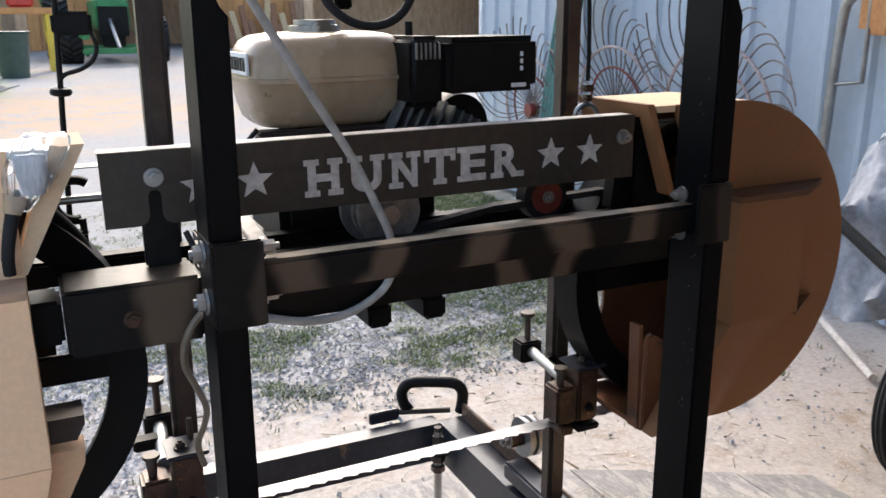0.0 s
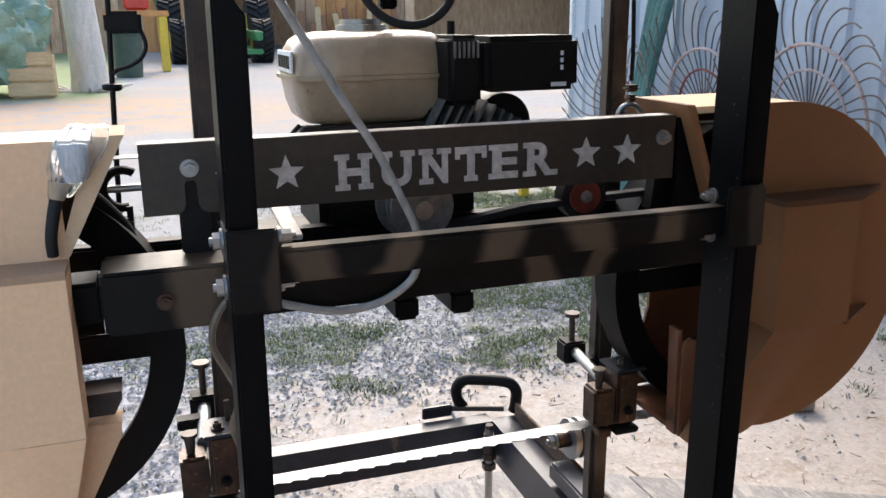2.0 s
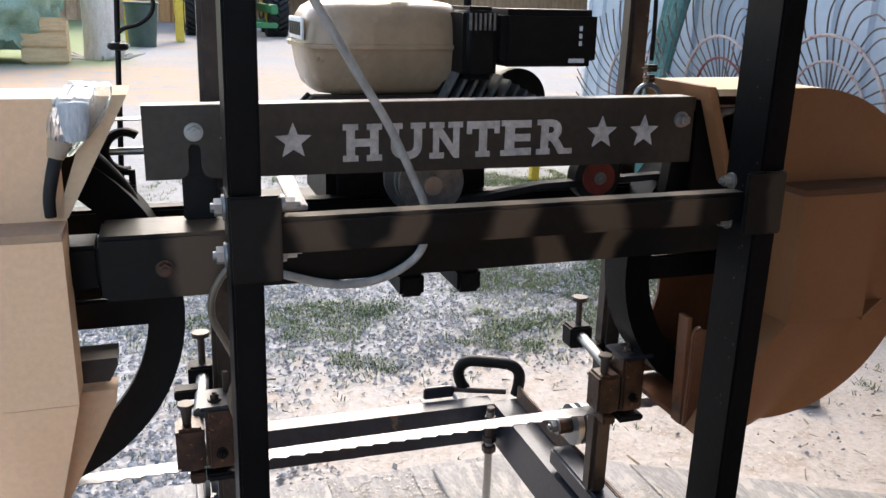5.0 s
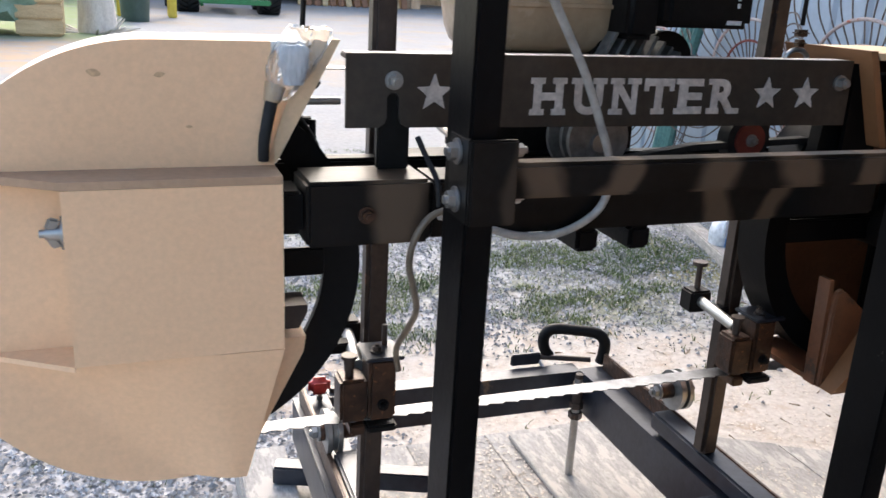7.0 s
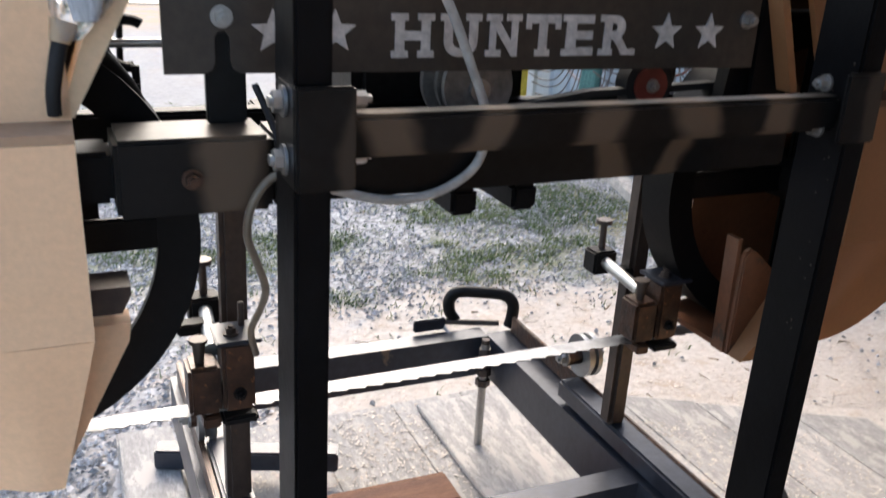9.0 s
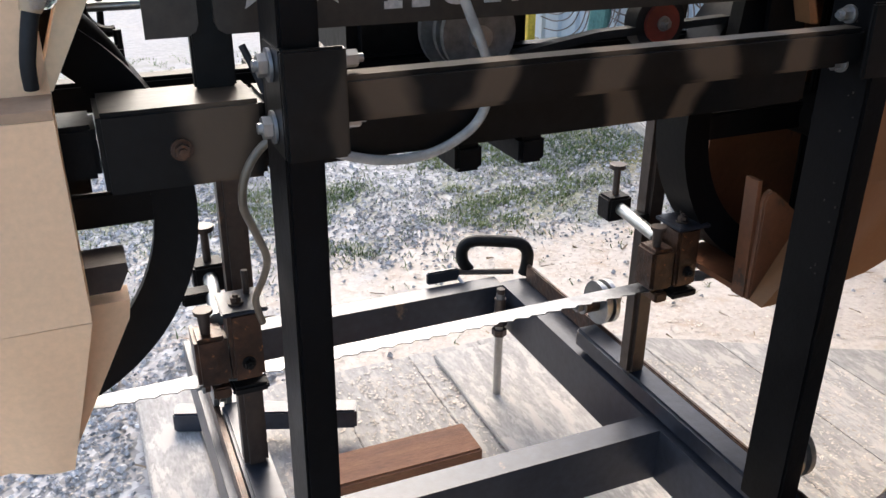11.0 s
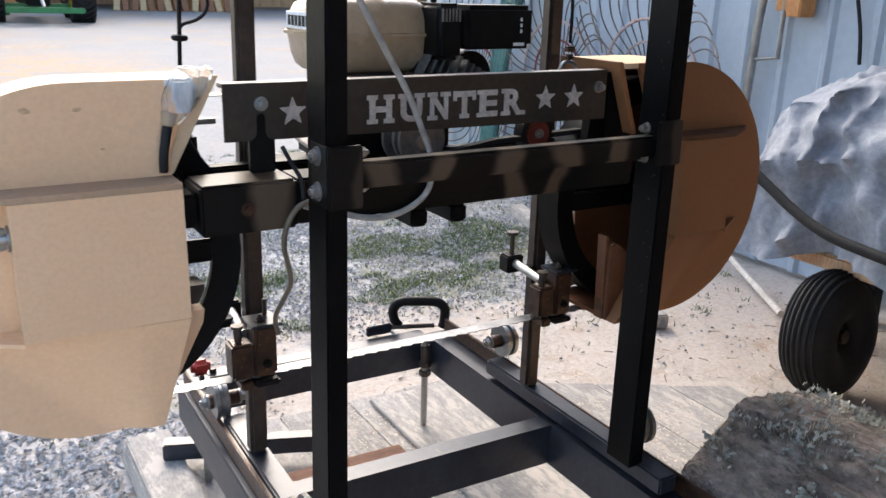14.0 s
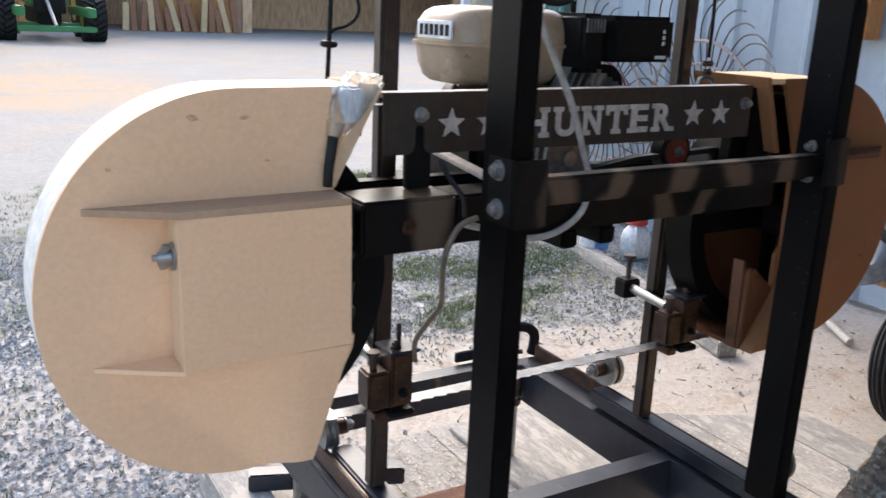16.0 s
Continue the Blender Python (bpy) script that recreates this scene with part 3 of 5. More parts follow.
    for x, z in ((-0.381, 1.030), (-0.293, 1.030), (0.274, 1.029), (0.362, 1.029)):
        pts = []
        for k in range(10):
            a = math.pi / 2 + math.pi * k / 5
            r = 0.031 if k % 2 == 0 else 0.0135
            pts.append((x + r * math.cos(a), z + r * math.sin(a)))
        part("star", slab(B(), pts, -0.0035, -0.0005), M["bare"], sign, "bare metal five-pointed star")
    # letters: built-in font with slab serifs
    lets = [("H", -0.210, -0.143), ("U", -0.133, -0.066), ("N", -0.058, 0.002), ("T", 0.010, 0.071), ("E", 0.079, 0.136), ("R", 0.146, 0.212)]
    zb, zt = 0.993, 1.056
    for ch, a, b in lets:
        cu = bpy.data.curves.new("letter", 'FONT')
        cu.body, cu.size, cu.offset, cu.extrude = ch, 1.0, 0.035, 0.02
        tmp = bpy.data.objects.new("letter", cu)
        me = bpy.data.meshes.new_from_object(tmp)
        bpy.data.objects.remove(tmp)
        bm = B()
        bm.from_mesh(me)
        bpy.data.meshes.remove(me)
        xs, zs = [v.co.x for v in bm.verts], [v.co.y for v in bm.verts]
        lo, hi, bl, bh = min(xs), max(xs), min(zs), max(zs)
        inset = 0.006 if ch in "HUNR" else 0.003
        for v in bm.verts:
            u, w, d = (v.co.x - lo) / (hi - lo), (v.co.y - bl) / (bh - bl), v.co.z
            v.co = (a + inset + u * (b - a - 2 * inset), -0.002 - d * 0.06, zb + w * (zt - zb))
        s, t = 0.026, 0.010
        feet = {"H": [(a, zb), (b - s, zb), (a, zt - t), (b - s, zt - t)], "U": [(a, zt - t), (b - s, zt - t)],
                "N": [(a, zb), (a, zt - t), (b - s, zt - t)], "T": [((a + b - s) / 2, zb)], "E": [(a - 0.004, zb), (a - 0.004, zt - t)], "R": [(a - 0.002, zb), (b - s + 0.002, zb), (a - 0.002, zt - t)]}[ch]
        for fx, fz in feet:
            box(bm, fx, fx + s, -0.0034, -0.0006, fz, fz + t, 0)
        if ch == "T":
            for fx in (a, b - 0.009):
                box(bm, fx, fx + 0.009, -0.0034, -0.0006, zt - 0.022, zt, 0)
        part("letter", bm, M["bare"], sign, "bare metal slab-serif letter " + ch)
    return head


def build_cover(cx, flip):
    """A fibreboard band-wheel cover: curved rim, face, raised hub box with gussets, and an angled inner flap."""
    f = -1 if flip else 1
    # the right cover's board colour carries part of its shade
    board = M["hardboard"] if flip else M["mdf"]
    label = "brown hardboard band wheel cover, colour darkened for shade, with a raised hub box" if flip else "tan fibreboard band wheel cover with a raised hub box"
    cov = thing("wheel_cover", label, "wheel cover", (cx, 0, 0.40), "band wheel covers")
    R, cz = 0.352, 0.757
    back = 0.205 if flip else 0.115
    foot = 0.215 if flip else 0.115

    def X(u):
        return cx + f * u

    arc = []
    for k in range(41):
        a = math.radians(90 + 190 * k / 40)
        arc.append((0.957 * R * math.cos(a), cz + R * math.sin(a)))
    if flip:
        outer = [(0.17, cz + R)] + arc + [(0.12, 0.412), (0.12, 0.66), (0.10, 0.68), (0.10, 0.925)]
        skirt = [(0.118, 0.412), (foot, 0.412), (0.213, 0.612), (0.208, 0.626), (0.197, 0.632), (0.187, 0.626), (0.118, 0.57)]
        part("skirt_board", slab(B(), [(X(u), z) for u, z in skirt], -0.034, -0.022, 0.003), M["redbrown"], cov, "dark red-brown skirt board")
    else:
        outer = [(0.17, cz + R)] + arc + [(foot, 0.412), (foot + 0.05, 0.64), (0.17, 0.66), (0.173, 0.925)]
    face = [(X(u), z) for u, z in outer]
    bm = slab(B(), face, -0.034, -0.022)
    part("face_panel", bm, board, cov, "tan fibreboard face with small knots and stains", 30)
    if not flip:
        for u, z, r in ((-0.075, 1.062, 0.007), (0.012, 1.060, 0.005), (-0.21, 0.985, 0.004), (0.05, 0.985, 0.003), (0.10, 0.53, 0.004), (0.085, 0.515, 0.003), (0.06, 0.52, 0.003), (0.03, 0.50, 0.003)):
            y = -0.0348 if z > 0.9 else -0.086
            if z > 0.9:
                poly = [(X(u + r * 1.3 * math.cos(a) * (1 + 0.3 * math.sin(2 * a + u * 40))), z + r * 0.8 * math.sin(a)) for a in (2 * math.pi * k / 12 for k in range(12))]
                part("knot", slab(B(), poly, y, y + 0.0015), M["knot"], cov)
    # rim band following the curve
    bm = B()
    run = [(0.17, cz + R)] + arc
    inner = [(0.17, cz + R - 0.014)] + [(u * (R - 0.014) / R, cz + (z - cz) * (R - 0.014) / R) for u, z in arc]
    rows = [[bm.verts.new((X(u), y, z)) for u, z in ln] for ln, y in ((run, -0.0215), (run, back), (inner, back), (inner, -0.0215))]
    for i in range(4):
        a, b = rows[i], rows[(i + 1) % 4]
        for k in range(len(a) - 1):
            bm.faces.new((a[k], a[k + 1], b[k + 1], b[k]))
    for k in (0, -1):
        bm.faces.new([r[k] for r in rows])
    part("rim", bm, M["white_edge"] if not flip else M["mdf_edge"], cov, "pale curved rim", 35)
    # bottom board below the wheel
    if flip:
        bm = slab(B(), [(X(0.02), 0.412), (X(foot + 0.003), 0.412), (X(0.223), 0.65), (X(0.213), 0.65), (X(foot - 0.005), 0.424), (X(0.02), 0.424)], -0.021, 0.012)
        part("bottom_board", bm, M["redbrown"], cov, "dark red-brown board")
    else:
        bm = slab(B(), [(X(0.02), 0.412), (X(foot + 0.003), 0.412), (X(0.218), 0.605), (X(0.222), 0.632), (X(0.16), 0.632), (X(0.02), 0.46)], -0.021, 0.03)
        part("bottom_board", bm, board, cov, "tan skirt board beside the wheel")
        bm = slab(B(), [(X(0.15), 0.645), (X(0.212), 0.645), (X(0.226), 0.672), (X(0.226), 0.685), (X(0.15), 0.685)], -0.015, 0.05)
        part("skirt_bracket", bm, M["rust_tube"], cov)
    if flip:
        part("floor_board", box(B(), X(foot - 0.002), X(0.02), 0.0125, back, 0.412, 0.424, 0), M["redbrown"], cov)
    # raised hub box
    xl, xr, yb, zt, zb = -0.125, 0.06 if flip else 0.173, -0.115, 0.925, 0.655
    box_f = part("hub_box", slab(B(), [(X(xl), zb), (X(xr), zb), (X(xr), zt - 0.012), (X(xl), zt - 0.012)], yb, yb + 0.010), board, cov, "raised front of the hub box")
    bm = B()

    def prism(tri, z0, z1):
        lo = [bm.verts.new((X(u), y, z0)) for u, y in tri]
        hi = [bm.verts.new((X(u), y, z1)) for u, y in tri]
        bm.faces.new(lo)
        bm.faces.new(hi)
        for i in range(len(tri)):
            bm.faces.new((lo[i], lo[(i + 1) % len(tri)], hi[(i + 1) % len(tri)], hi[i]))

    prism([(-0.255, -0.0345), (xl, yb), (xr, yb), (xr, -0.0345)], zt - 0.0115, zt)
    part("hub_top", bm, M["hubtop_dark"] if flip else M["hubtop"], box_f, "darker board on top of the hub box")
    bm = B()
    prism([(-0.255, -0.0345), (xl, yb), (xl, -0.0345)], zb - 0.008, zb)
    part("gusset", bm, board, box_f)
    part("hub_side", box(B(), min(X(xl), X(xl + 0.012)), max(X(xl), X(xl + 0.012)), yb + 0.0105, -0.0345, zb + 0.0005, zt - 0.012, 0), M["mdf_edge"], box_f)
    part("hub_inner_side", box(B(), min(X(xr), X(xr - 0.012)), max(X(xr), X(xr - 0.012)), yb + 0.0105, -0.0345, zb + 0.0005, zt - 0.012, 0), board, box_f)
    # lower ramp from the hub box to the foot of the face
    bm = B()
    nu, nz = 30, 14
    grid = []
    for j in range(nz + 1):
        w = j / nz
        z = 0.4135 + (zb - 0.001 - 0.4135) * w
        umax = foot + (xr - foot) * w
        umin = -math.sqrt(max(0.0, (R - 0.012) ** 2 - (z - cz) ** 2)) * (0.2 + 0.8 * w) * 0.82
        row = []
        for i in range(nu + 1):
            u = umin + (umax - umin) * i / nu
            t = max(0.0, min(1.0, (u - umin) / (0.10 - umin)))
            row.append(bm.verts.new((X(u), -0.0346 - (0.036 + 0.0444 * w) * t * t * (3 - 2 * t) * (1 if w > 0 else 0.97), z)))
        row.append(bm.verts.new((X(umax), -0.0346, z)))
        grid.append(row)
    for p, q in zip(grid, grid[1:]):
        for i in range(nu + 1):
            bm.faces.new((p[i], p[i + 1], q[i + 1], q[i]))
    for row in (grid[0], grid[-1]):
        bm.faces.new(row)
    part("ramp", bm, board, box_f, "", 60)
    # inner flap that leans out above the beam
    w = 0.224 if flip else 0.226
    bm = slab(B(), [(X(0.160), 0.928), (X(0.176), 0.928), (X(w + (0.016 if flip else 0.048)), cz + R + 0.004), (X(w), cz + R + 0.004)], -0.034, 0.205 if flip else back)
    part("flap", bm, M["mdf_edge"] if not flip else board, cov, "angled flap board")
    bm = slab(B(), [(X(0.171), cz + R), (X(0.171), cz + R - 0.013), (X(w - 0.010), cz + R - 0.013), (X(w - 0.002), cz + R)], -0.034, back)
    part("top_board", bm, M["white_edge"] if not flip else M["mdf_edge"], cov)
    if flip:
        pan = [(0.17, cz + R - 0.02)] + [(u * 0.955, cz + (z - cz) * 0.955) for u, z in arc] + [(foot - 0.01, 0.43), (0.15, 0.62), (0.15, 0.93)]
        part("back_panel", slab(B(), [(X(u), z) for u, z in pan], 0.206, 0.214), M["redbrown"], cov)
    # stud with washer and wing nut, on the outer side of the hub box
    y, z = -0.076, 0.845
    stud = part("stud", cyl(B(), (X(xl), y, z), (X(xl - 0.034), y, z), 0.006, 12), M["zinc"], cov)
    part("washer", cyl(B(), (X(xl - 0.001), y, z), (X(xl - 0.005), y, z), 0.024, 24), M["zinc"], stud)
    bm = cyl(B(), (X(xl - 0.006), y, z), (X(xl - 0.026), y, z), 0.0115, 14, 0.009)
    for k in (-1, 1):
        m = Matrix.Translation((X(xl - 0.022), y, z)) @ Matrix.Rotation(0.5, 4, 'X') @ Matrix.Rotation(0.35 * k * f, 4, 'Y')
        box(bm, -0.008, 0.008, -0.003, 0.003, min(k * 0.007, k * 0.030), max(k * 0.007, k * 0.030), 0.0028, m)
    part("wing_nut", bm, M["zinc"], stud, "zinc wing nut")
    return cov


def build_wheel(cx, f):
    cz, R = 0.722, 0.330
    bm = B()
    n = 64
    rows = []
    for r, y in ((R, 0.085), (R, 0.175), (R - 0.018, 0.175), (R - 0.018, 0.115), (R - 0.062, 0.110), (R - 0.062, 0.095), (R - 0.012, 0.088)):
        rows.append([bm.verts.new((cx + r * math.cos(2 * math.pi * k / n), y, cz + r * math.sin(2 * math.pi * k / n))) for k in range(n)])
    for i in range(len(rows)):
        a, b = rows[i], rows[(i + 1) % len(rows)]
        for k in range(n):
            bm.faces.new((a[k], a[(k + 1) % n], b[(k + 1) % n], b[k]))
    wheel = part("band_wheel", bm, M["black"], saw_head, "black spoked steel band wheel")
    for k in range(4):
        q = Matrix.Translation((cx, 0, cz)) @ Matrix.Rotation(k * math.pi / 2, 4, 'Y')
        part("spoke", box(B(), 0.03, 0.272, 0.096, 0.110, -0.026, 0.026, 0.004, q), M["black"], wheel)
    part("hub", cyl(B(), (cx, 0.03, cz), (cx, 0.16, cz), 0.05, 28), M["cast"], wheel)
    part("axle", cyl(B(), (cx, 0.0, cz), (cx, 0.198, cz), 0.022, 20), M["rust"], wheel)
    part("bracket", box(B(), min(cx + f * 0.02, cx + f * 0.19), max(cx + f * 0.02, cx + f * 0.19), 0.18, 0.20, 0.70, 0.86, 0.003), M["black"], wheel)
    return wheel


def build_blade():
    """Endless toothed band: two straight runs and the curves round the wheels."""
    xl, xr, cz, R = -0.81, 0.73, 0.722, 0.3325
    bm = B()
    n = int((xr - xl) / 0.0085)
    path = [(xl + (xr - xl) * i / n, cz - R, 0, -1) for i in range(n)]
    for c, s, m in ((xr, 1, 60), (None, 0, 30), (xl, -1, 60)):
        for i in range(m):
            a = math.pi * i / m
            if c is None:
                path.append((xr - (xr - xl) * i / m, cz + R, 0, 1))
            else:
                path.append((c + s * R * math.sin(a), cz - s * R * math.cos(a), s * math.sin(a), -s * math.cos(a)))
    y0, y1, th = 0.114, 0.150, 0.002
    rows = []
    for y, d, tooth in ((y0, 0, 1), (y1, 0, 0), (y1, th, 0), (y0, th, 1)):
        rows.append([bm.verts.new((x + nx * d, y - (0.0, 0.002, 0.004, 0.0065)[i % 4] * tooth, z + nz * d)) for i, (x, z, nx, nz) in enumerate(path)])
    m = len(path)
    for j in range(4):
        a, b = rows[j], rows[(j + 1) % 4]
        for i in range(m):
            bm.faces.new((a[i], a[(i + 1) % m], b[(i + 1) % m], b[i]))
    return part("band_blade", bm, M["blade"], saw_head, "polished steel band blade with hooked teeth", 30)


def build_guide(x, s):
    """A blade guide: rusty clamp blocks, a round slide bar and thumb screws."""
    g = thing("blade_guide", "rusty steel blade guide with slide bar and screws", "blade guide", (x, 0.11, 0.39), "blade guides")
    body = part("guide_block", box(B(), x - 0.052, x + 0.001, 0.09, 0.15, 0.396, 0.484, 0.006), M["rust"], g, "oily rusty guide block")
    tall = part("tall_block", box(B(), x + 0.003, x + 0.056, 0.088, 0.152, 0.396, 0.522, 0.006), M["rust"], g, "dark oily clamp block")
    part("cap_plate", box(B(), x - 0.006, x + 0.068, 0.078, 0.160, 0.5225, 0.530, 0.002), M["rail"], tall, "flat steel cap plate")
    part("cap_bolt", hexbolt(B(), (x + 0.022, 0.11, 0.5305), (0, 0, 1), 0.009, 0.012), M["rust_tube"], tall)
    part("cap_stud", cyl(B(), (x + 0.045, 0.14, 0.5305), (x + 0.045, 0.14, 0.572), 0.0055, 10), M["rust_tube"], tall)
    part("side_bolt", hexbolt(B(), (x + 0.03, 0.0875, 0.43), (0, -1, 0), 0.008, 0.012), M["cast"], tall)
    part("lower_jaw", box(B(), x + 0.0, x + 0.06, 0.085, 0.15, 0.371, 0.3865, 0.004), M["cast"], g)
    part("jaw_lip", box(B(), x - 0.03, x - 0.001, 0.10, 0.15, 0.3625, 0.384, 0.003), M["rust"], g)
    part("back_jaw", box(B(), x - 0.02, x + 0.03, 0.163, 0.18, 0.362, 0.404, 0.003), M["rust"], g)
    part("adjuster", cyl(B(), (x - 0.030, 0.115, 0.4845), (x - 0.030, 0.115, 0.520), 0.008, 14, 0.011), M["rust_tube"], body)
    part("adjuster_head", cyl(B(), (x - 0.030, 0.115, 0.5205), (x - 0.030, 0.115, 0.527), 0.0155, 18), M["rust_tube"], body)
    part("slide_bar", cyl(B(), (x - 0.004, 0.151, 0.485), (x + 0.010, 0.32, 0.492), 0.013, 18), M["zinc"], g, "bright round slide bar")
    part("collar", box(B(), x - 0.020, x + 0.038, 0.30, 0.35, 0.462, 0.516, 0.005), M["cast"], g)
    part("screw", cyl(B(), (x + 0.01, 0.325, 0.5165), (x + 0.01, 0.325, 0.575), 0.0075, 12), M["rust_tube"], g)
    part("screw_head", cyl(B(), (x + 0.01, 0.325, 0.5755), (x + 0.01, 0.325, 0.585), 0.018, 18), M["rust_tube"], g)
    part("post_clip", box(B(), min(x, x + s * 0.05), max(x, x + s * 0.05), 0.228, 0.262, 0.478, 0.500, 0.003), M["cast"], g)
    return g


def build_tracks():
    """The fixed track that the carriage rolls on."""
    tr = thing("sawmill_track", "dark grey steel channel track with cross members", "track", (0, 0, -0.09))
    for x0, x1 in ((-0.44, -0.365), (0.443, 0.51)):
        inner = x1 if x0 < 0 else x0
        s = -1 if x0 < 0 else 1
        o, w = inner + s * 0.10, inner + s * 0.009
        prof = [(inner, -0.085), (o, -0.085), (o, -0.077), (w, -0.077), (w, 0.036), (o, 0.036), (o, 0.045), (inner, 0.045)]
        part("channel", slab(B(), prof, -1.6, 0.87), M["rail"], tr, "dark rolled steel channel", 30)
        bm = box(B(), inner + s * 0.079 - 0.006, inner + s * 0.079 + 0.006, -1.6, 0.85, 0.0455, 0.100, 0.003)
        if x0 < 0:
            part("web", box(B(), o - 0.0005, o + 0.008, -1.6, 0.869, -0.0765, 0.0355, 0.002), M["rail"], tr, "flat outer face of the rail")
        part("guide_rail", bm, M["rust"], tr, "rusty guide rail with sawdust")
    for y in (0.088, 0.85):
        bm = B()
        pr = [(y, -0.08), (y + 0.009, -0.08), (y + 0.009, 0.037), (y + 0.06, 0.037), (y + 0.06, 0.046), (y, 0.046)]
        lo = [bm.verts.new((-0.364, a, b)) for a, b in pr]
        hi = [bm.verts.new((0.442, a, b)) for a, b in pr]
        bm.faces.new(lo)
        bm.faces.new(hi[::-1])
        for i in range(6):
            bm.faces.new((lo[i], hi[i], hi[(i + 1) % 6], lo[(i + 1) % 6]))
        part("cross_member", bm, M["rail"], tr, "dark steel angle cross member", 30)
    for x, y in ((0.412, 0.805), (-0.345, 0.885)):
        leg = part("jack_screw", cyl(B(), (x, y, -0.293 if x > 0 else -0.313), (x, y, 0.045), 0.0125, 14), M["zinc"], tr, "threaded levelling screw")
        part("screw_top", cyl(B(), (x, y, 0.0455), (x, y, 0.06), 0.012, 14), M["rust_tube"], leg)
        bm = B()
        for z in (-0.09, -0.055):
            cyl(bm, (x, y, z), (x, y, z + 0.02), 0.022, 6)
        cyl(bm, (x, y, -0.05), (x, y, 0.03), 0.017, 14)
        part("nut", bm, M["rust_tube"], leg)
    return tr


def build_clamp():
    c = thing("c_clamp", "black cast C clamp on the track end", "clamp", (0.44, 0.92, 0.04))
    pts = spline([(0.385, 0.965, 0.052), (0.368, 0.972, 0.08), (0.366, 0.975, 0.118), (0.39, 0.965, 0.146), (0.45, 0.93, 0.152), (0.51, 0.895, 0.150), (0.533, 0.88, 0.125), (0.533, 0.88, 0.08), (0.527, 0.882, 0.052)], 5)
    part("frame", pipe(B(), pts, 0.0185, 10), M["cast"], c, "black painted cast iron frame")
    part("screw", cyl(B(), (0.31, 0.985, 0.050), (0.50, 0.898, 0.058), 0.009, 12), M["rust_tube"], c)
    part("handle", cyl(B(), (0.345, 0.88, 0.03), (0.322, 0.975, 0.075), 0.0055, 10), M["zinc"], c, "bright sliding handle")
    part("packing_block", box(B(), 0.235, 0.335, 0.925, 0.94, 0.0465, 0.085, 0.004), M["rail"], c)
    return c


Z0 = 0.3967              # the mill stands a hand's width above the boards
carriage = build_posts()
saw_head = build_head()
build_cover(-0.818, False)
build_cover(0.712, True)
build_wheel(-0.81, 1)
build_wheel(0.73, -1)
build_blade()
build_guide(-0.46, -1)
build_guide(0.415, 1)
build_tracks()
build_clamp()


def rounded(bm, x0, x1, y0, y1, z0, z1, bev, seg=4, taper=0.0):
    """A box with large rounded edges, narrower below by taper."""
    tmp = bmesh.new()
    bmesh.ops.create_cube(tmp, size=1)
    for v in tmp.verts:
        k = 1 - (taper if v.co.z < 0 else 0)
        v.co = ((x0 + x1) / 2 + v.co.x * k * (x1 - x0), (y0 + y1) / 2 + v.co.y * k * (y1 - y0), (z0 + z1) / 2 + v.co.z * (z1 - z0))
    bmesh.ops.bevel(tmp, geom=tmp.edges[:], offset=bev, segments=seg, affect='EDGES')
    me = bpy.data.meshes.new("tmp")
    tmp.to_mesh(me)
    tmp.free()
    bm.from_mesh(me)
    bpy.data.meshes.remove(me)
    return bm


def loft(bm, cx, cy, levels, n=48, p=4.5):
    """A pressed form: rounded-square sections stacked upwards."""
    rings = []
    for z, sx, sy in levels:
        ring = []
        for k in range(n):
            a = 2 * math.pi * k / n
            c, s = math.cos(a), math.sin(a)
            q = (abs(c) ** p + abs(s) ** p) ** (-1 / p)
            ring.append(bm.verts.new((cx + sx * c * q, cy + sy * s * q, z)))
        rings.append(ring)
    for a, b in zip(rings, rings[1:]):
        for k in range(n):
            bm.faces.new((a[k], a[(k + 1) % n], b[(k + 1) % n], b[k]))
    bm.faces.new(rings[0][::-1])
    bm.faces.new(rings[-1])
    return bm


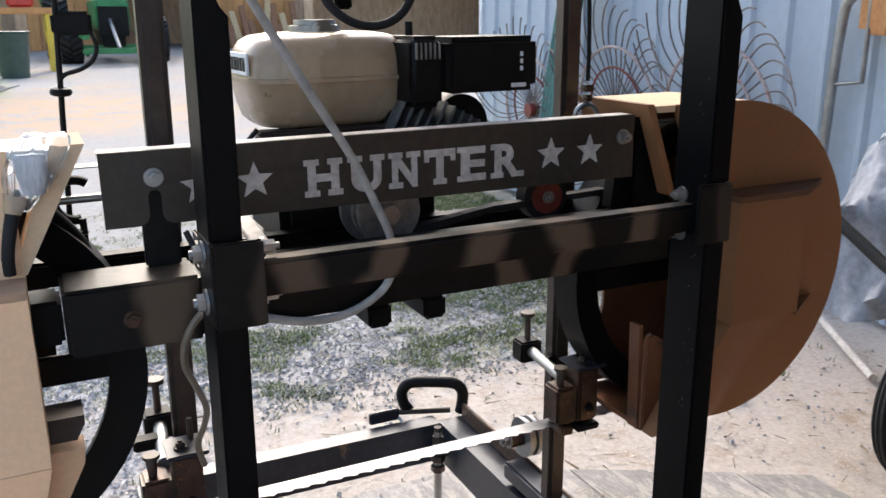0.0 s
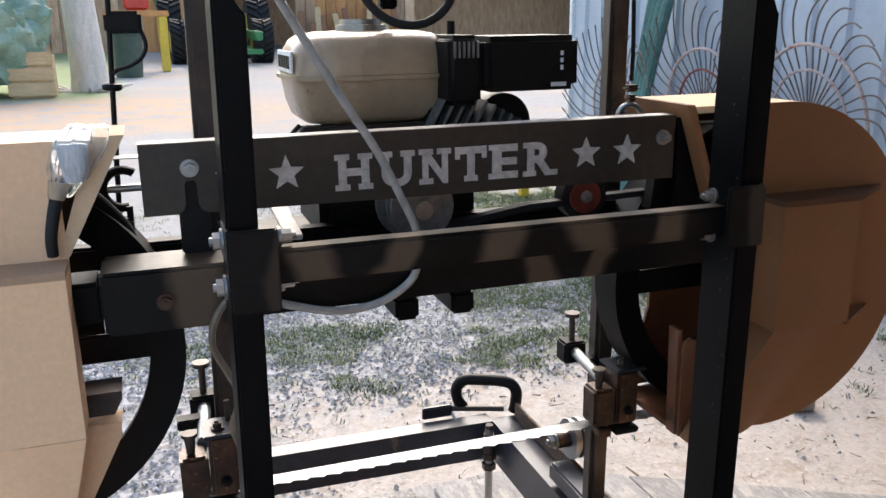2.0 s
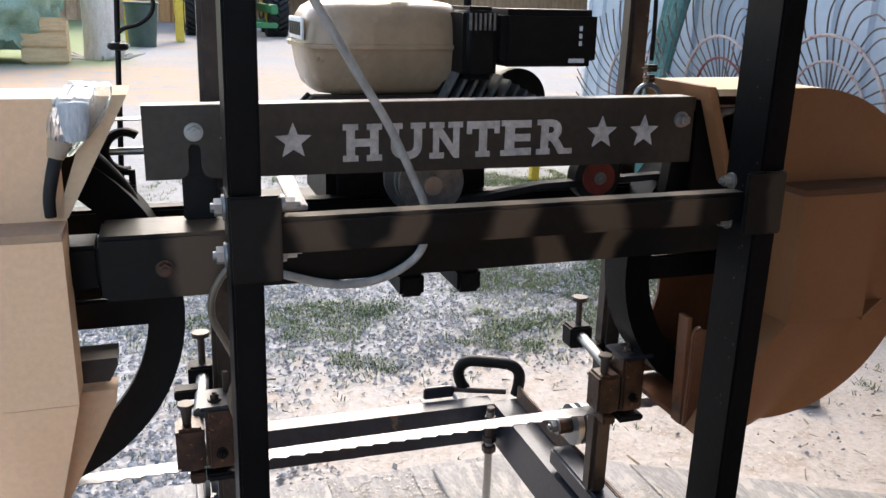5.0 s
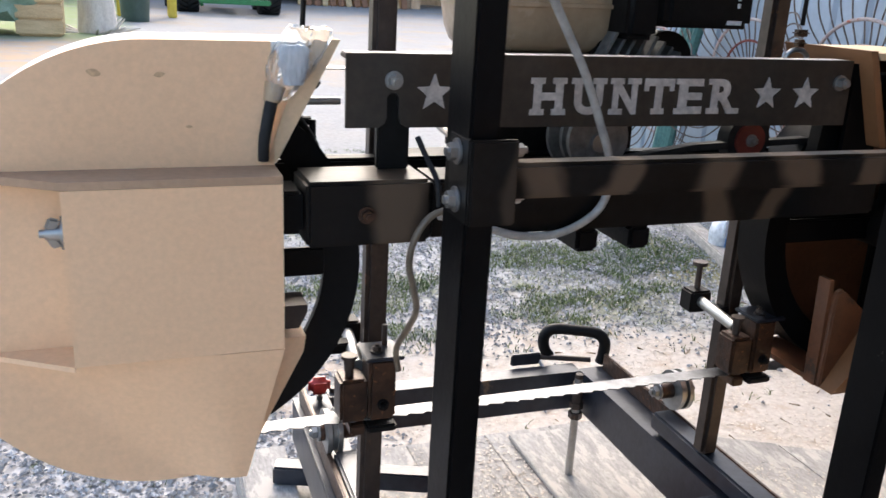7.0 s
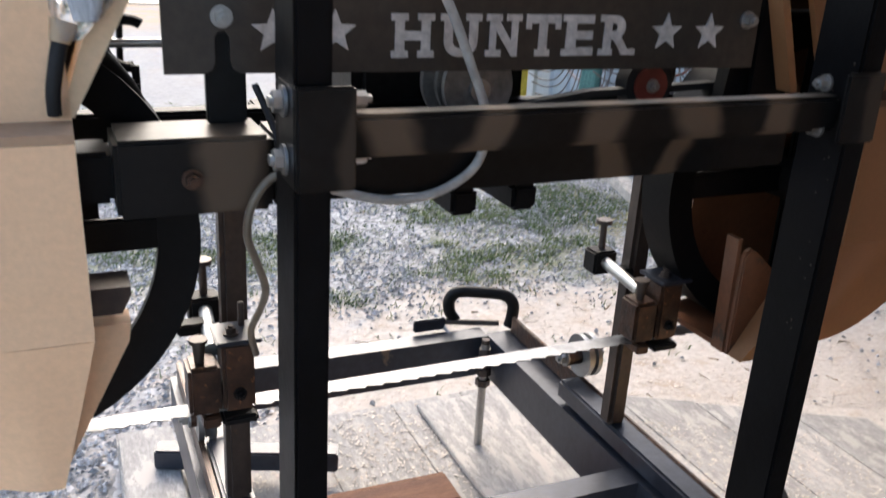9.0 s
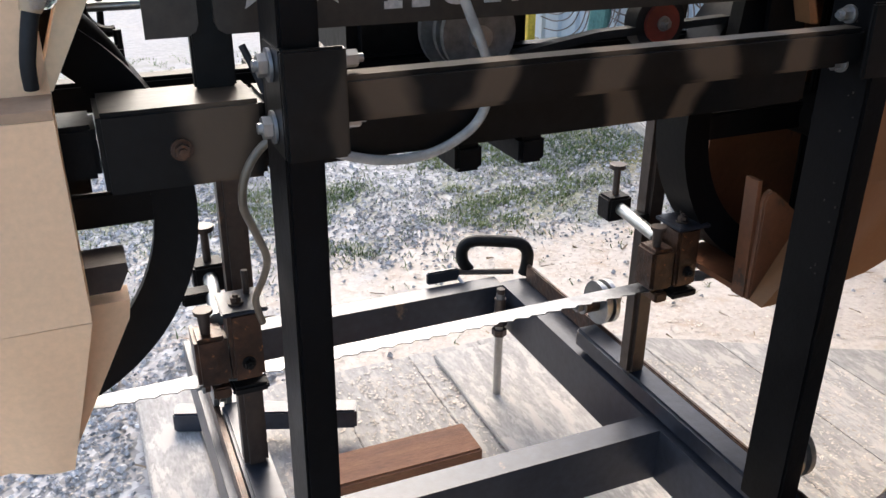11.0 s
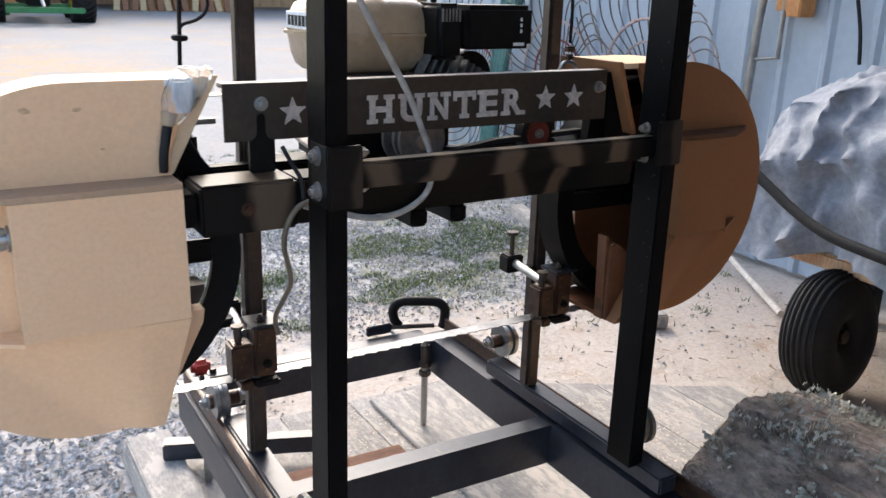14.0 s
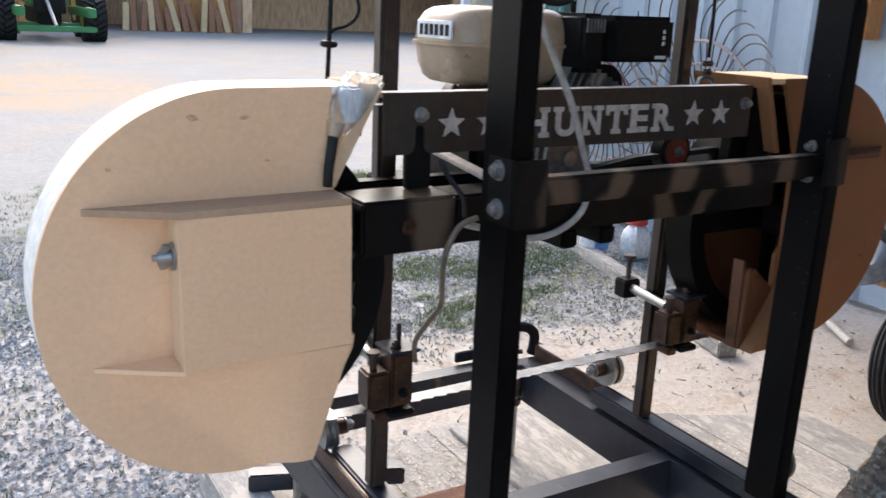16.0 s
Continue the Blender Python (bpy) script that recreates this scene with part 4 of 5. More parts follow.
def build_engine():
    e = thing("engine", "small petrol engine with cream tank and black muffler box", "engine", (0, 0.34, 0.84))
    # fuel tank in two pressed halves with a seam
    cx, cy = -0.064, 0.35
    tank = part("fuel_tank", loft(B(), cx, cy, [(1.076, 0.118, 0.088), (1.080, 0.138, 0.108), (1.092, 0.152, 0.122), (1.12, 0.162, 0.131), (1.16, 0.168, 0.136), (1.166, 0.169, 0.137)]), M["tank"], e, "cream painted tank, scuffed along its seam", 60)
    part("tank_top", loft(B(), cx, cy, [(1.1745, 0.169, 0.137), (1.20, 0.167, 0.135), (1.225, 0.161, 0.129), (1.242, 0.150, 0.118), (1.252, 0.132, 0.100), (1.257, 0.10, 0.07), (1.2585, 0.05, 0.04)]), M["tank"], tank, "", 60)
    part("seam", loft(B(), cx, cy, [(1.1663, 0.176, 0.144), (1.1742, 0.176, 0.144)]), M["tank"], tank)
    part("decal", rounded(B(), -0.2345, -0.2285, 0.26, 0.42, 1.180, 1.222, 0.0015, 1), M["white"], tank, "white decal with an unreadable word")
    for k in range(6):
        part("decal_bar", box(B(), -0.2362, -0.2347, 0.270 + k * 0.024, 0.285 + k * 0.024, 1.188, 1.213, 0), M["cast"], tank)
    cap = part("filler_cap", cyl(B(), (-0.07, 0.35, 1.2575), (-0.07, 0.35, 1.270), 0.052, 28), M["zinc"], tank, "worn metal filler cap")
    part("cap_rim", cyl(B(), (-0.07, 0.35, 1.2705), (-0.07, 0.35, 1.281), 0.042, 24), M["zinc"], cap)
    part("tank_bracket", box(B(), -0.225, 0.06, 0.225, 0.27, 1.035, 1.078, 0.004), M["rust_tube"], e)
    # crankcase, flywheel housing
    part("crankcase", rounded(B(), -0.20, 0.13, 0.20, 0.47, 0.842, 1.034, 0.02, 2), M["cast"], e)
    part("flywheel_cover", cyl(B(), (0.0, 0.47, 0.96), (0.0, 0.53, 0.96), 0.13, 32), M["cast"], e)
    part("output_shaft", cyl(B(), (-0.03, 0.06, 0.93), (-0.03, 0.20, 0.93), 0.018, 16), M["zinc"], e)
    bm = B()
    for y, r in ((0.07, 0.062), (0.085, 0.05), (0.10, 0.062), (0.13, 0.075)):
        cyl(bm, (-0.03, y, 0.935), (-0.03, y + 0.012, 0.935), r, 32)
    part("clutch_pulley", bm, M["fin"], e, "worn grey clutch pulley")
    # slanted finned cylinder
    q = Matrix.Translation((0.085, 0.275, 1.062)) @ Matrix.Rotation(radians(28), 4, 'Y')
    barrel = part("cylinder_barrel", box(B(), -0.06, 0.12, -0.055, 0.055, -0.055, 0.055, 0.01, q), M["cast"], e)
    for k in range(9):
        part("cooling_fin", box(B(), -0.055 + k * 0.021, -0.049 + k * 0.021, -0.085, 0.085, -0.08, 0.08, 0.002, q), M["fin"], barrel)
    part("spark_plug", cyl(B(), (0.225, 0.30, 1.02), (0.275, 0.27, 1.03), 0.014, 12), M["rubber"], e)
    part("blower_housing", cyl(B(), (0.205, 0.24, 1.065), (0.205, 0.36, 1.065), 0.062, 32), M["cast"], e, "round black housing")
    # muffler and air box
    muf = part("muffler_box", rounded(B(), 0.125, 0.325, 0.13, 0.30, 1.138, 1.245, 0.012, 2), M["cast"], e, "black muffler guard with slots")
    for k in range(3):
        part("slot", box(B(), 0.282, 0.288, 0.1285, 0.131, 1.178 + k * 0.014, 1.187 + k * 0.014, 0), M["white"], muf)
    part("outlet_slot", box(B(), 0.262, 0.295, 0.1285, 0.131, 1.146, 1.154, 0), M["white"], muf)
    air = part("air_cleaner", rounded(B(), 0.055, 0.124, 0.15, 0.33, 1.112, 1.248, 0.012, 3), M["cast"], e, "grey-black air cleaner housing")
    for k in range(6):
        part("louvre", box(B(), 0.064 + k * 0.0095, 0.068 + k * 0.0095, 0.147, 0.152, 1.205, 1.236, 0), M["fin"], air)
    part("wing_stud", cyl(B(), (0.09, 0.24, 1.2485), (0.09, 0.24, 1.275), 0.008, 10), M["cast"], air)
    # tensioner wheel and belt
    roll = part("idler_wheel", cyl(B(), (0.322, 0.09, 0.925), (0.322, 0.125, 0.925), 0.05, 36), M["rubber"], e, "black idler wheel with a red centre")
    part("idler_centre", cyl(B(), (0.322, 0.082, 0.925), (0.322, 0.0895, 0.925), 0.034, 28), M["dullred"], roll)
    part("idler_bolt", hexbolt(B(), (0.322, 0.0815, 0.925), (0, -1, 0), 0.009, 0.012), M["zinc"], roll)
    bm = slab(B(), [(-0.02, 0.872), (0.20, 0.905), (0.62, 0.92), (0.62, 0.932), (0.20, 0.918), (-0.02, 0.886)], 0.09, 0.115)
    part("drive_belt", bm, M["rubber"], e)
    # loose wiring and a lever on the tank side
    part("fuel_line", pipe(B(), spline([(-0.225, 0.25, 1.08), (-0.25, 0.235, 1.05), (-0.235, 0.23, 1.0), (-0.20, 0.22, 0.97)]), 0.005), M["rubber"], e)
    part("switch_box", rounded(B(), -0.238, -0.20, 0.215, 0.25, 0.985, 1.02, 0.004, 1), M["red"], e, "small red switch")
    part("throttle_arm", box(B(), -0.30, -0.27, 0.10, 0.34, 0.905, 0.915, 0.002, Matrix.Rotation(radians(6), 4, 'X')), M["bare"], e, "bright flat throttle arm")
    return e


def build_hand_wheel():
    w = thing("hand_wheel", "black rimmed hand wheel for raising the head", "hand wheel", (-0.012, 0.2, 1.36))
    ax = Vector((0, -0.95, 0.25))
    part("wheel_rim", torus(B(), (-0.012, 0.2, 1.362), ax, 0.097, 0.0085, 48, 10), M["rubber"], w)
    for k in range(3):
        a = math.pi / 2 + k * 2 * math.pi / 3
        part("spoke", cyl(B(), (-0.012, 0.2, 1.362), (-0.012 + 0.095 * math.cos(a), 0.2 + 0.024 * math.sin(a), 1.362 + 0.092 * math.sin(a)), 0.007, 10), M["cast"], w)
    part("shaft", cyl(B(), (-0.012, 0.19, 1.362), (-0.012, 0.33, 1.33), 0.012, 14), M["zinc"], w)
    part("bearing_post", box(B(), -0.03, 0.006, 0.33, 0.36, 1.30, 1.74, 0.004), M["black"], w)
    return w


def build_hoses():
    pts = spline([(-0.42, -0.11, 1.52), (-0.304, -0.105, 1.312), (-0.215, -0.10, 1.163), (-0.156, -0.09, 1.0695), (-0.112, -0.077, 0.984), (-0.0865, -0.072, 0.925), (-0.0845, -0.071, 0.870), (-0.107, -0.070, 0.831), (-0.168, -0.070, 0.802), (-0.245, -0.071, 0.801), (-0.336, -0.08, 0.830), (-0.394, -0.09, 0.848)], 7)
    solid("water_hose", pipe(B(), pts, 0.0072, 10), M["clearhose"], "milky clear plastic hose looping under the crossbar", "hose", at=(-0.2, -0.15, 0.85))
    pts = spline([(-0.375, -0.10, 0.862), (-0.412, -0.10, 0.85), (-0.437, -0.10, 0.815), (-0.442, -0.09, 0.77), (-0.425, -0.06, 0.72), (-0.405, -0.02, 0.66), (-0.402, 0.04, 0.60), (-0.412, 0.07, 0.55), (-0.402, 0.085, 0.50)], 7)
    solid("lubricant_hose", pipe(B(), pts, 0.0058, 10), M["dirtyhose"], "dirty tan hose running down to the blade guide", "hose", at=(-0.42, 0, 0.5))
    pts = spline([(-0.41, -0.01, 0.96), (-0.40, -0.03, 0.93), (-0.395, -0.075, 0.90), (-0.392, -0.08, 0.86)], 6)
    solid("black_cable", pipe(B(), pts, 0.005, 8), M["rubber"], "thin black cable beside the post", "cable", at=(-0.4, -0.05, 0.86))
    pts = spline([(0.36, 0.11, 1.75), (0.430, 0.125, 1.40), (0.445, 0.13, 1.25), (0.447, 0.133, 1.15)], 6)
    cab = thing("lift_cable", "steel lift cable with clamp and eye", "cable", (0.447, 0.133, 1.08))
    part("cable", pipe(B(), pts, 0.0045, 8), M["cast"], cab)
    bm = rounded(B(), 0.430, 0.464, 0.12, 0.146, 1.128, 1.142, 0.006, 2)
    rounded(bm, 0.434, 0.460, 0.12, 0.146, 1.108, 1.122, 0.006, 2)
    part("clamp", bm, M["rust"], cab, "rusty cable clamps")
    part("eye", torus(B(), (0.445, 0.133, 1.078), (0.3, 1, 0), 0.024, 0.0055, 24, 8), M["zinc"], cab)


def build_brush():
    b = thing("wrapped_brush", "paint brush wrapped in clear crumpled plastic on the cover flap", "brush", (-0.64, -0.05, 0.93))
    part("handle", pipe(B(), spline([(-0.664, -0.052, 0.936), (-0.663, -0.055, 0.965), (-0.657, -0.052, 0.995), (-0.650, -0.046, 1.022)]), 0.0085, 10, 0.010), M["rubber"], b, "black tapered handle")
    part("ferrule", cyl(B(), (-0.650, -0.046, 1.0225), (-0.643, -0.043, 1.048), 0.012, 14, 0.016), M["tank"], b)
    # a crumpled bag, narrow at the ferrule and flaring open above
    bm = B()
    n, m, rings = 72, 26, []
    for j in range(m + 1):
        v = j / m
        flare = math.sin(0.5 * math.pi * min(1.0, v / 0.7)) * (1 if v < 0.8 else 1 - 9 * (v - 0.8) ** 2)
        lean = Vector((-0.640 + 0.044 * v, -0.048 - 0.008 * v, 1.026 + 0.106 * v))
        ring = []
        for i in range(n):
            a = 2 * math.pi * i / n
            fold = 1 + (0.10 + 0.22 * v) * noise.noise((3.2 * math.cos(a), 3.2 * math.sin(a), 1.3 * v)) + 0.10 * v * math.sin(9 * a + 4 * v) + 0.06 * noise.noise((9 * math.cos(a), 9 * math.sin(a), 9 * v))
            rx, ry = (0.013 + 0.024 * flare) * fold, (0.012 + 0.014 * flare) * fold
            ring.append(bm.verts.new(lean + Vector((rx * math.cos(a), ry * math.sin(a), 0.010 * v * noise.noise((2 * math.cos(a), 2 * math.sin(a), 5))))))
        rings.append(ring)
    for a, b2 in zip(rings, rings[1:]):
        for i in range(n):
            bm.faces.new((a[i], a[(i + 1) % n], b2[(i + 1) % n], b2[i]))
    bm.faces.new(rings[0][::-1])
    bm.faces.new(rings[-1])
    part("plastic_wrap", bm, M["wrap"], b, "crumpled shiny clear plastic", 30)
    part("bristles", loft(B(), -0.618, -0.053, [(1.049, 0.014, 0.009), (1.075, 0.020, 0.011), (1.100, 0.022, 0.011), (1.106, 0.018, 0.008)], 24, 3), M["bristle"], b, "pale grey bristles")


def build_trip_rod():
    r = thing("lubricant_rod", "thin black upright rod with collar and bent wire", "rod", (-0.57, 0.188, 0.9))
    part("rod", cyl(B(), (-0.574, 0.188, 0.893), (-0.545, 0.188, 1.45), 0.0048, 12), M["cast"], r)
    part("collar", torus(B(), (-0.5595, 0.188, 1.172), (0.05, 0, 1), 0.011, 0.007, 24, 8), M["cast"], r, "round black collar")
    part("collar_disc", cyl(B(), (-0.5598, 0.188, 1.166), (-0.5592, 0.188, 1.178), 0.012, 18), M["cast"], r)
    part("wire", pipe(B(), spline([(-0.5585, 0.186, 1.192), (-0.548, 0.184, 1.201), (-0.525, 0.182, 1.208), (-0.505, 0.182, 1.222), (-0.497, 0.182, 1.245), (-0.508, 0.184, 1.275), (-0.530, 0.186, 1.292)]), 0.0038, 8), M["cast"], r)
    part("spring_clamp", rounded(B(), -0.562, -0.500, 0.175, 0.201, 1.262, 1.300, 0.006, 2), M["cast"], r)
    t = thing("tension_gear", "black tension screw with hooked lever behind the cover", "tensioner", (-0.56, 0.16, 0.89))
    part("hook", torus(B(), (-0.560, 0.16, 0.995), (0, 1, 0), 0.034, 0.008, 24, 8, -1.8, 2.2), M["cast"], t)
    part("screw", cyl(B(), (-0.66, 0.165, 0.995), (-0.50, 0.165, 0.995), 0.007, 10), M["zinc"], t)
    part("lever", pipe(B(), spline([(-0.66, 0.10, 1.03), (-0.61, 0.11, 0.985), (-0.57, 0.12, 0.93), (-0.555, 0.125, 0.885)]), 0.020, 12), M["cast"], t)
    part("spring_post", rounded(B(), -0.595, -0.548, 0.13, 0.17, 0.895, 0.945, 0.006, 2), M["cast"], t)
    for x in (-0.592, -0.552):
        part("stud", cyl(B(), (x, 0.15, 0.892), (x, 0.15, 0.965), 0.006, 10), M["cast"], t)


def build_deck():
    """Boards on the ground under and beside the track."""
    d = thing("timber_deck", "pale weathered boards dusted with sawdust under the mill", "deck", (0, 0, -0.33))
    rnd = random.Random(3)
    x, i = -0.30, 0
    while x < 1.75:
        w = 0.25 + 0.06 * rnd.random()
        y1 = (1.12 if x < 0.65 else 1.25 - (x - 0.65) * 0.55) + 0.02 * rnd.random()
        top = (-0.247 if x < 0.65 else -0.30) + 0.003 * rnd.random()
        bm = box(B(), x, x + w - 0.0018, -2.4, y1, -0.34, top, 0.0025)
        for v in bm.verts:      # ends sawn off at a slant
            if v.co.y > 0 and x > 0.65:
                v.co.y -= 0.5 * (v.co.x - x)
        part("board", bm, M["plank"], d)
        x += w
    lp = thing("loose_plank", "wide pale plank lying on the boards under the track", "plank", (0.5, 0.3, -0.25))
    bm = box(B(), 0.32, 0.69, -0.9, 1.08, -0.2425, -0.226, 0.003)
    part("plank", bm, M["plank"], lp)
    s = thing("timber_stack", "stacked pale timbers carrying the edge of the track", "timber", (-0.48, 0, -0.33))
    for x0, x1, z0, z1, y1 in ((-0.60, -0.47, -0.335, -0.232, 1.20), (-0.465, -0.33, -0.335, -0.238, 1.12), (-0.595, -0.445, -0.2315, -0.20, 1.15)):
        part("timber", box(B(), x0, x1, -2.4, y1, z0, z1, 0.005), M["plank"], s)
    for k in range(9):
        y = 0.80 - k * 0.36
        part("bearer_bolt", cyl(B(), (-0.40, y, -0.23), (-0.40, y, -0.02), 0.0125, 12), M["zinc"], s)
    t = thing("cross_timber", "reddish brown sawn timber under the track", "timber", (0, 0.45, -0.33))
    part("timber", box(B(), -0.20, 0.23, 0.52, 0.65, -0.243, -0.18, 0.006), M["brownwood"], t)
    u = thing("angle_offcut", "dark steel tube offcut lying on the boards", "offcut", (-0.35, 0.6, -0.25))
    part("tube", box(B(), -0.25, 0.25, -0.03, 0.03, -0.199, -0.14, 0.005, Matrix.Translation((-0.27, 0.87, 0)) @ Matrix.Rotation(radians(-20), 4, 'Z')), M["rail"], u)


def build_log():
    """A thick bark-covered log lying beside the track, patched with lichen."""
    cx, cz, r0, y0, y1 = 0.87, -0.02, 0.315, -0.31, -2.6
    bm = B()
    nu, nv = 150, 90
    rings = []
    for j in range(nv + 1):
        v = j / nv
        y = y0 + (y1 - y0) * v
        ring = []
        for i in range(nu):
            a = 2 * math.pi * i / nu
            p = Vector((math.cos(a) * 2.2, math.sin(a) * 2.2, y * 3))
            r = r0 * (1 + 0.03 * noise.noise(p * 0.5) + 0.035 * noise.noise(p * 1.7))
            crack = abs(noise.noise(Vector((math.cos(a) * 5, math.sin(a) * 5, y * 4.0))))
            r += 0.022 * min(crack * 4, 1) + 0.008 * noise.noise(p * 6)
            if v < 0.02:
                r *= 0.96 + 2 * v
            ring.append(bm.verts.new((cx + r * math.cos(a), y + 0.02 * noise.noise(p), cz + r * math.sin(a))))
        rings.append(ring)
    for a, b in zip(rings, rings[1:]):
        for i in range(nu):
            bm.faces.new((a[i], a[(i + 1) % nu], b[(i + 1) % nu], b[i]))
    log = thing("log", "thick bark-covered log with lichen patches on the boards", "log", (cx, -1.2, -0.33))
    part("bark", bm, M["bark"], log, "cracked grey-brown bark", 60)
    for y in (y0 - 0.0, y1 + 0.0):
        bm = cyl(B(), (cx, y + 0.006, cz), (cx, y - 0.006, cz), r0 * 0.965, 64)
        part("cut_end", bm, M["wood"], log, "pale sawn end")
    # lichen tufts
    rnd = random.Random(8)
    bm = B()
    for k in range(950):
        a, y = rnd.uniform(0.3, 3.0), rnd.uniform(y0 - 1.2, y0 - 0.02)
        if noise.noise((a * 3, y * 5, 7)) < -0.02:
            continue
        base = Vector((cx + (r0 * 1.01 + 0.016) * math.cos(a), y, cz + (r0 * 1.01 + 0.016) * math.sin(a)))
        out = Vector((math.cos(a), 0, math.sin(a)))
        for q in range(rnd.randint(8, 18)):
            o = base + Vector((rnd.gauss(0, 0.014), rnd.gauss(0, 0.016), rnd.gauss(0, 0.014)))
            t = (out + Vector((rnd.gauss(0, .7), rnd.gauss(0, .7), rnd.gauss(0, .7)))).normalized()
            w = t.orthogonal().normalized() * 0.0032
            h = rnd.uniform(0.008, 0.02)
            vs = [bm.verts.new(o - w), bm.verts.new(o + w), bm.verts.new(o + w * 1.5 + t * h), bm.verts.new(o - w * 1.5 + t * h)]
            bm.faces.new(vs)
    lich = part("lichen", bm, M["lichen"], log, "pale grey-green lichen tufts")
    lich["kind"] = "stuff"


def build_trailer():
    """A wheeled frame under a crumpled tarpaulin against the shed wall."""
    t = thing("covered_trailer", "wheeled wooden trailer under a crumpled grey-blue tarpaulin", "trailer", (2.6, 0.4, -0.33))
    bm = B()
    nu, nv = 130, 120
    grid = []
    for j in range(nv + 1):
        row = []
        for i in range(nu + 1):
            u, v = i / nu, j / nv
            x, y = 2.22 + 1.22 * u, -1.3 + 2.45 * v
            ex, ey = min(u, 1 - u) * 2, min(v, 1 - v) * 2
            e = min(1, ex * 2.6) * min(1, ey * 4.2)
            top = 0.84 + 0.16 * math.exp(-((v - 0.72) / 0.18) ** 2) + 0.10 * u
            z = 0.27 + (top - 0.27) * (1 - (1 - e) ** 3)
            p = Vector((x * 3.2, y * 3.2, z * 1.5))
            q = Vector((x * 2.0, y * 3.0, z * 4.0))

            def crease(v, sharp=5.0):
                return math.exp(-sharp * abs(noise.noise(v)) * 2)
            f = 0.05 * noise.noise(p * 0.7) + 0.045 * crease(Vector((q.x * 1.2, q.y * 0.45 + q.x * 0.5, 2.0))) + 0.030 * crease(Vector((q.x * 2.1 - q.y * 0.8, q.y * 0.9, 7.0))) + 0.022 * crease(q * 2.2, 4.0)
            hang = 0.09 * crease(Vector((y * 1.6, z * 3.2 + y * 1.4, 1.0))) + 0.05 * crease(Vector((y * 2.6 - z * 1.5, z * 1.4, 4.0))) + 0.035 * crease(Vector((y * 6, z * 6 + y * 2, 9.0)), 4.0) + 0.05 * noise.noise((y * 1.5, z * 1.5, 3.0))
            row.append(bm.verts.new((x - hang * min(1, 1.6 * (1 - min(1, ex * 1.6))) + 0.05 * noise.noise(p + Vector((9, 0, 0))) * (1 - e), y + 0.12 * noise.noise(p + Vector((0, 9, 0))) * (1 - e), z + f * (0.4 + 0.6 * e) - (0.12 * noise.noise((x * 2, y * 2, 5)) if e < 0.2 else 0))))
        grid.append(row)
    for a, b in zip(grid, grid[1:]):
        for i in range(nu):
            bm.faces.new((a[i], a[i + 1], b[i + 1], b[i]))
    part("tarpaulin", bm, M["tarp"], t, "crumpled grey-blue tarpaulin", 70)
    part("bed", box(B(), 2.30, 3.35, -1.2, 0.98, 0.20, 0.27, 0.01), M["barn"], t)
    for x, y in ((2.9, 0.90), (3.25, 0.90)):
        part("leg", box(B(), x - 0.04, x + 0.04, y - 0.04, y + 0.04, -0.335, 0.199, 0.006), M["cast"], t)
    ax = Vector((0.10, -1.0, 0.10)).normalized()
    c = Vector((2.24, 0.44, -0.052))
    tyre = part("tyre", torus(B(), c, ax, 0.165, 0.115, 56, 18), M["rubber"], t, "worn black rubber tyre")
    for k in (-3, -2, -1, 0, 1, 2, 3):
        part("tread_rib", torus(B(), c + ax * (0.024 * k), ax, 0.165 + 0.115 * math.cos(math.asin(0.024 * k / 0.115)), 0.008, 56, 6), M["rubber"], tyre)
    part("rim", cyl(B(), c - ax * 0.05, c + ax * 0.05, 0.125, 32), M["cast"], tyre)
    part("hub_cap", cyl(B(), c + ax * 0.051, c + ax * 0.075, 0.03, 20), M["rust"], tyre)
    part("axle", cyl(B(), c - ax * 0.11, c - ax * 0.052, 0.03, 16), M["rust"], t)
    part("strut", box(B(), 2.28, 2.36, -0.05, 0.03, -0.34, 0.199, 0.01), M["brownwood"], t)
    h = solid("drain_hose", pipe(B(), spline([(2.12, 1.02, 0.70), (2.09, 0.85, 0.61), (2.08, 0.709, 0.543), (2.07, 0.596, 0.491), (2.06, 0.445, 0.44), (2.06, 0.26, 0.41), (2.08, -0.3, 0.37), (2.12, -0.9, 0.35)]), 0.023, 12), M["rubber"], "thick black hose sagging along the trailer", "hose", at=(2, 0.5, 0.1))
    return t


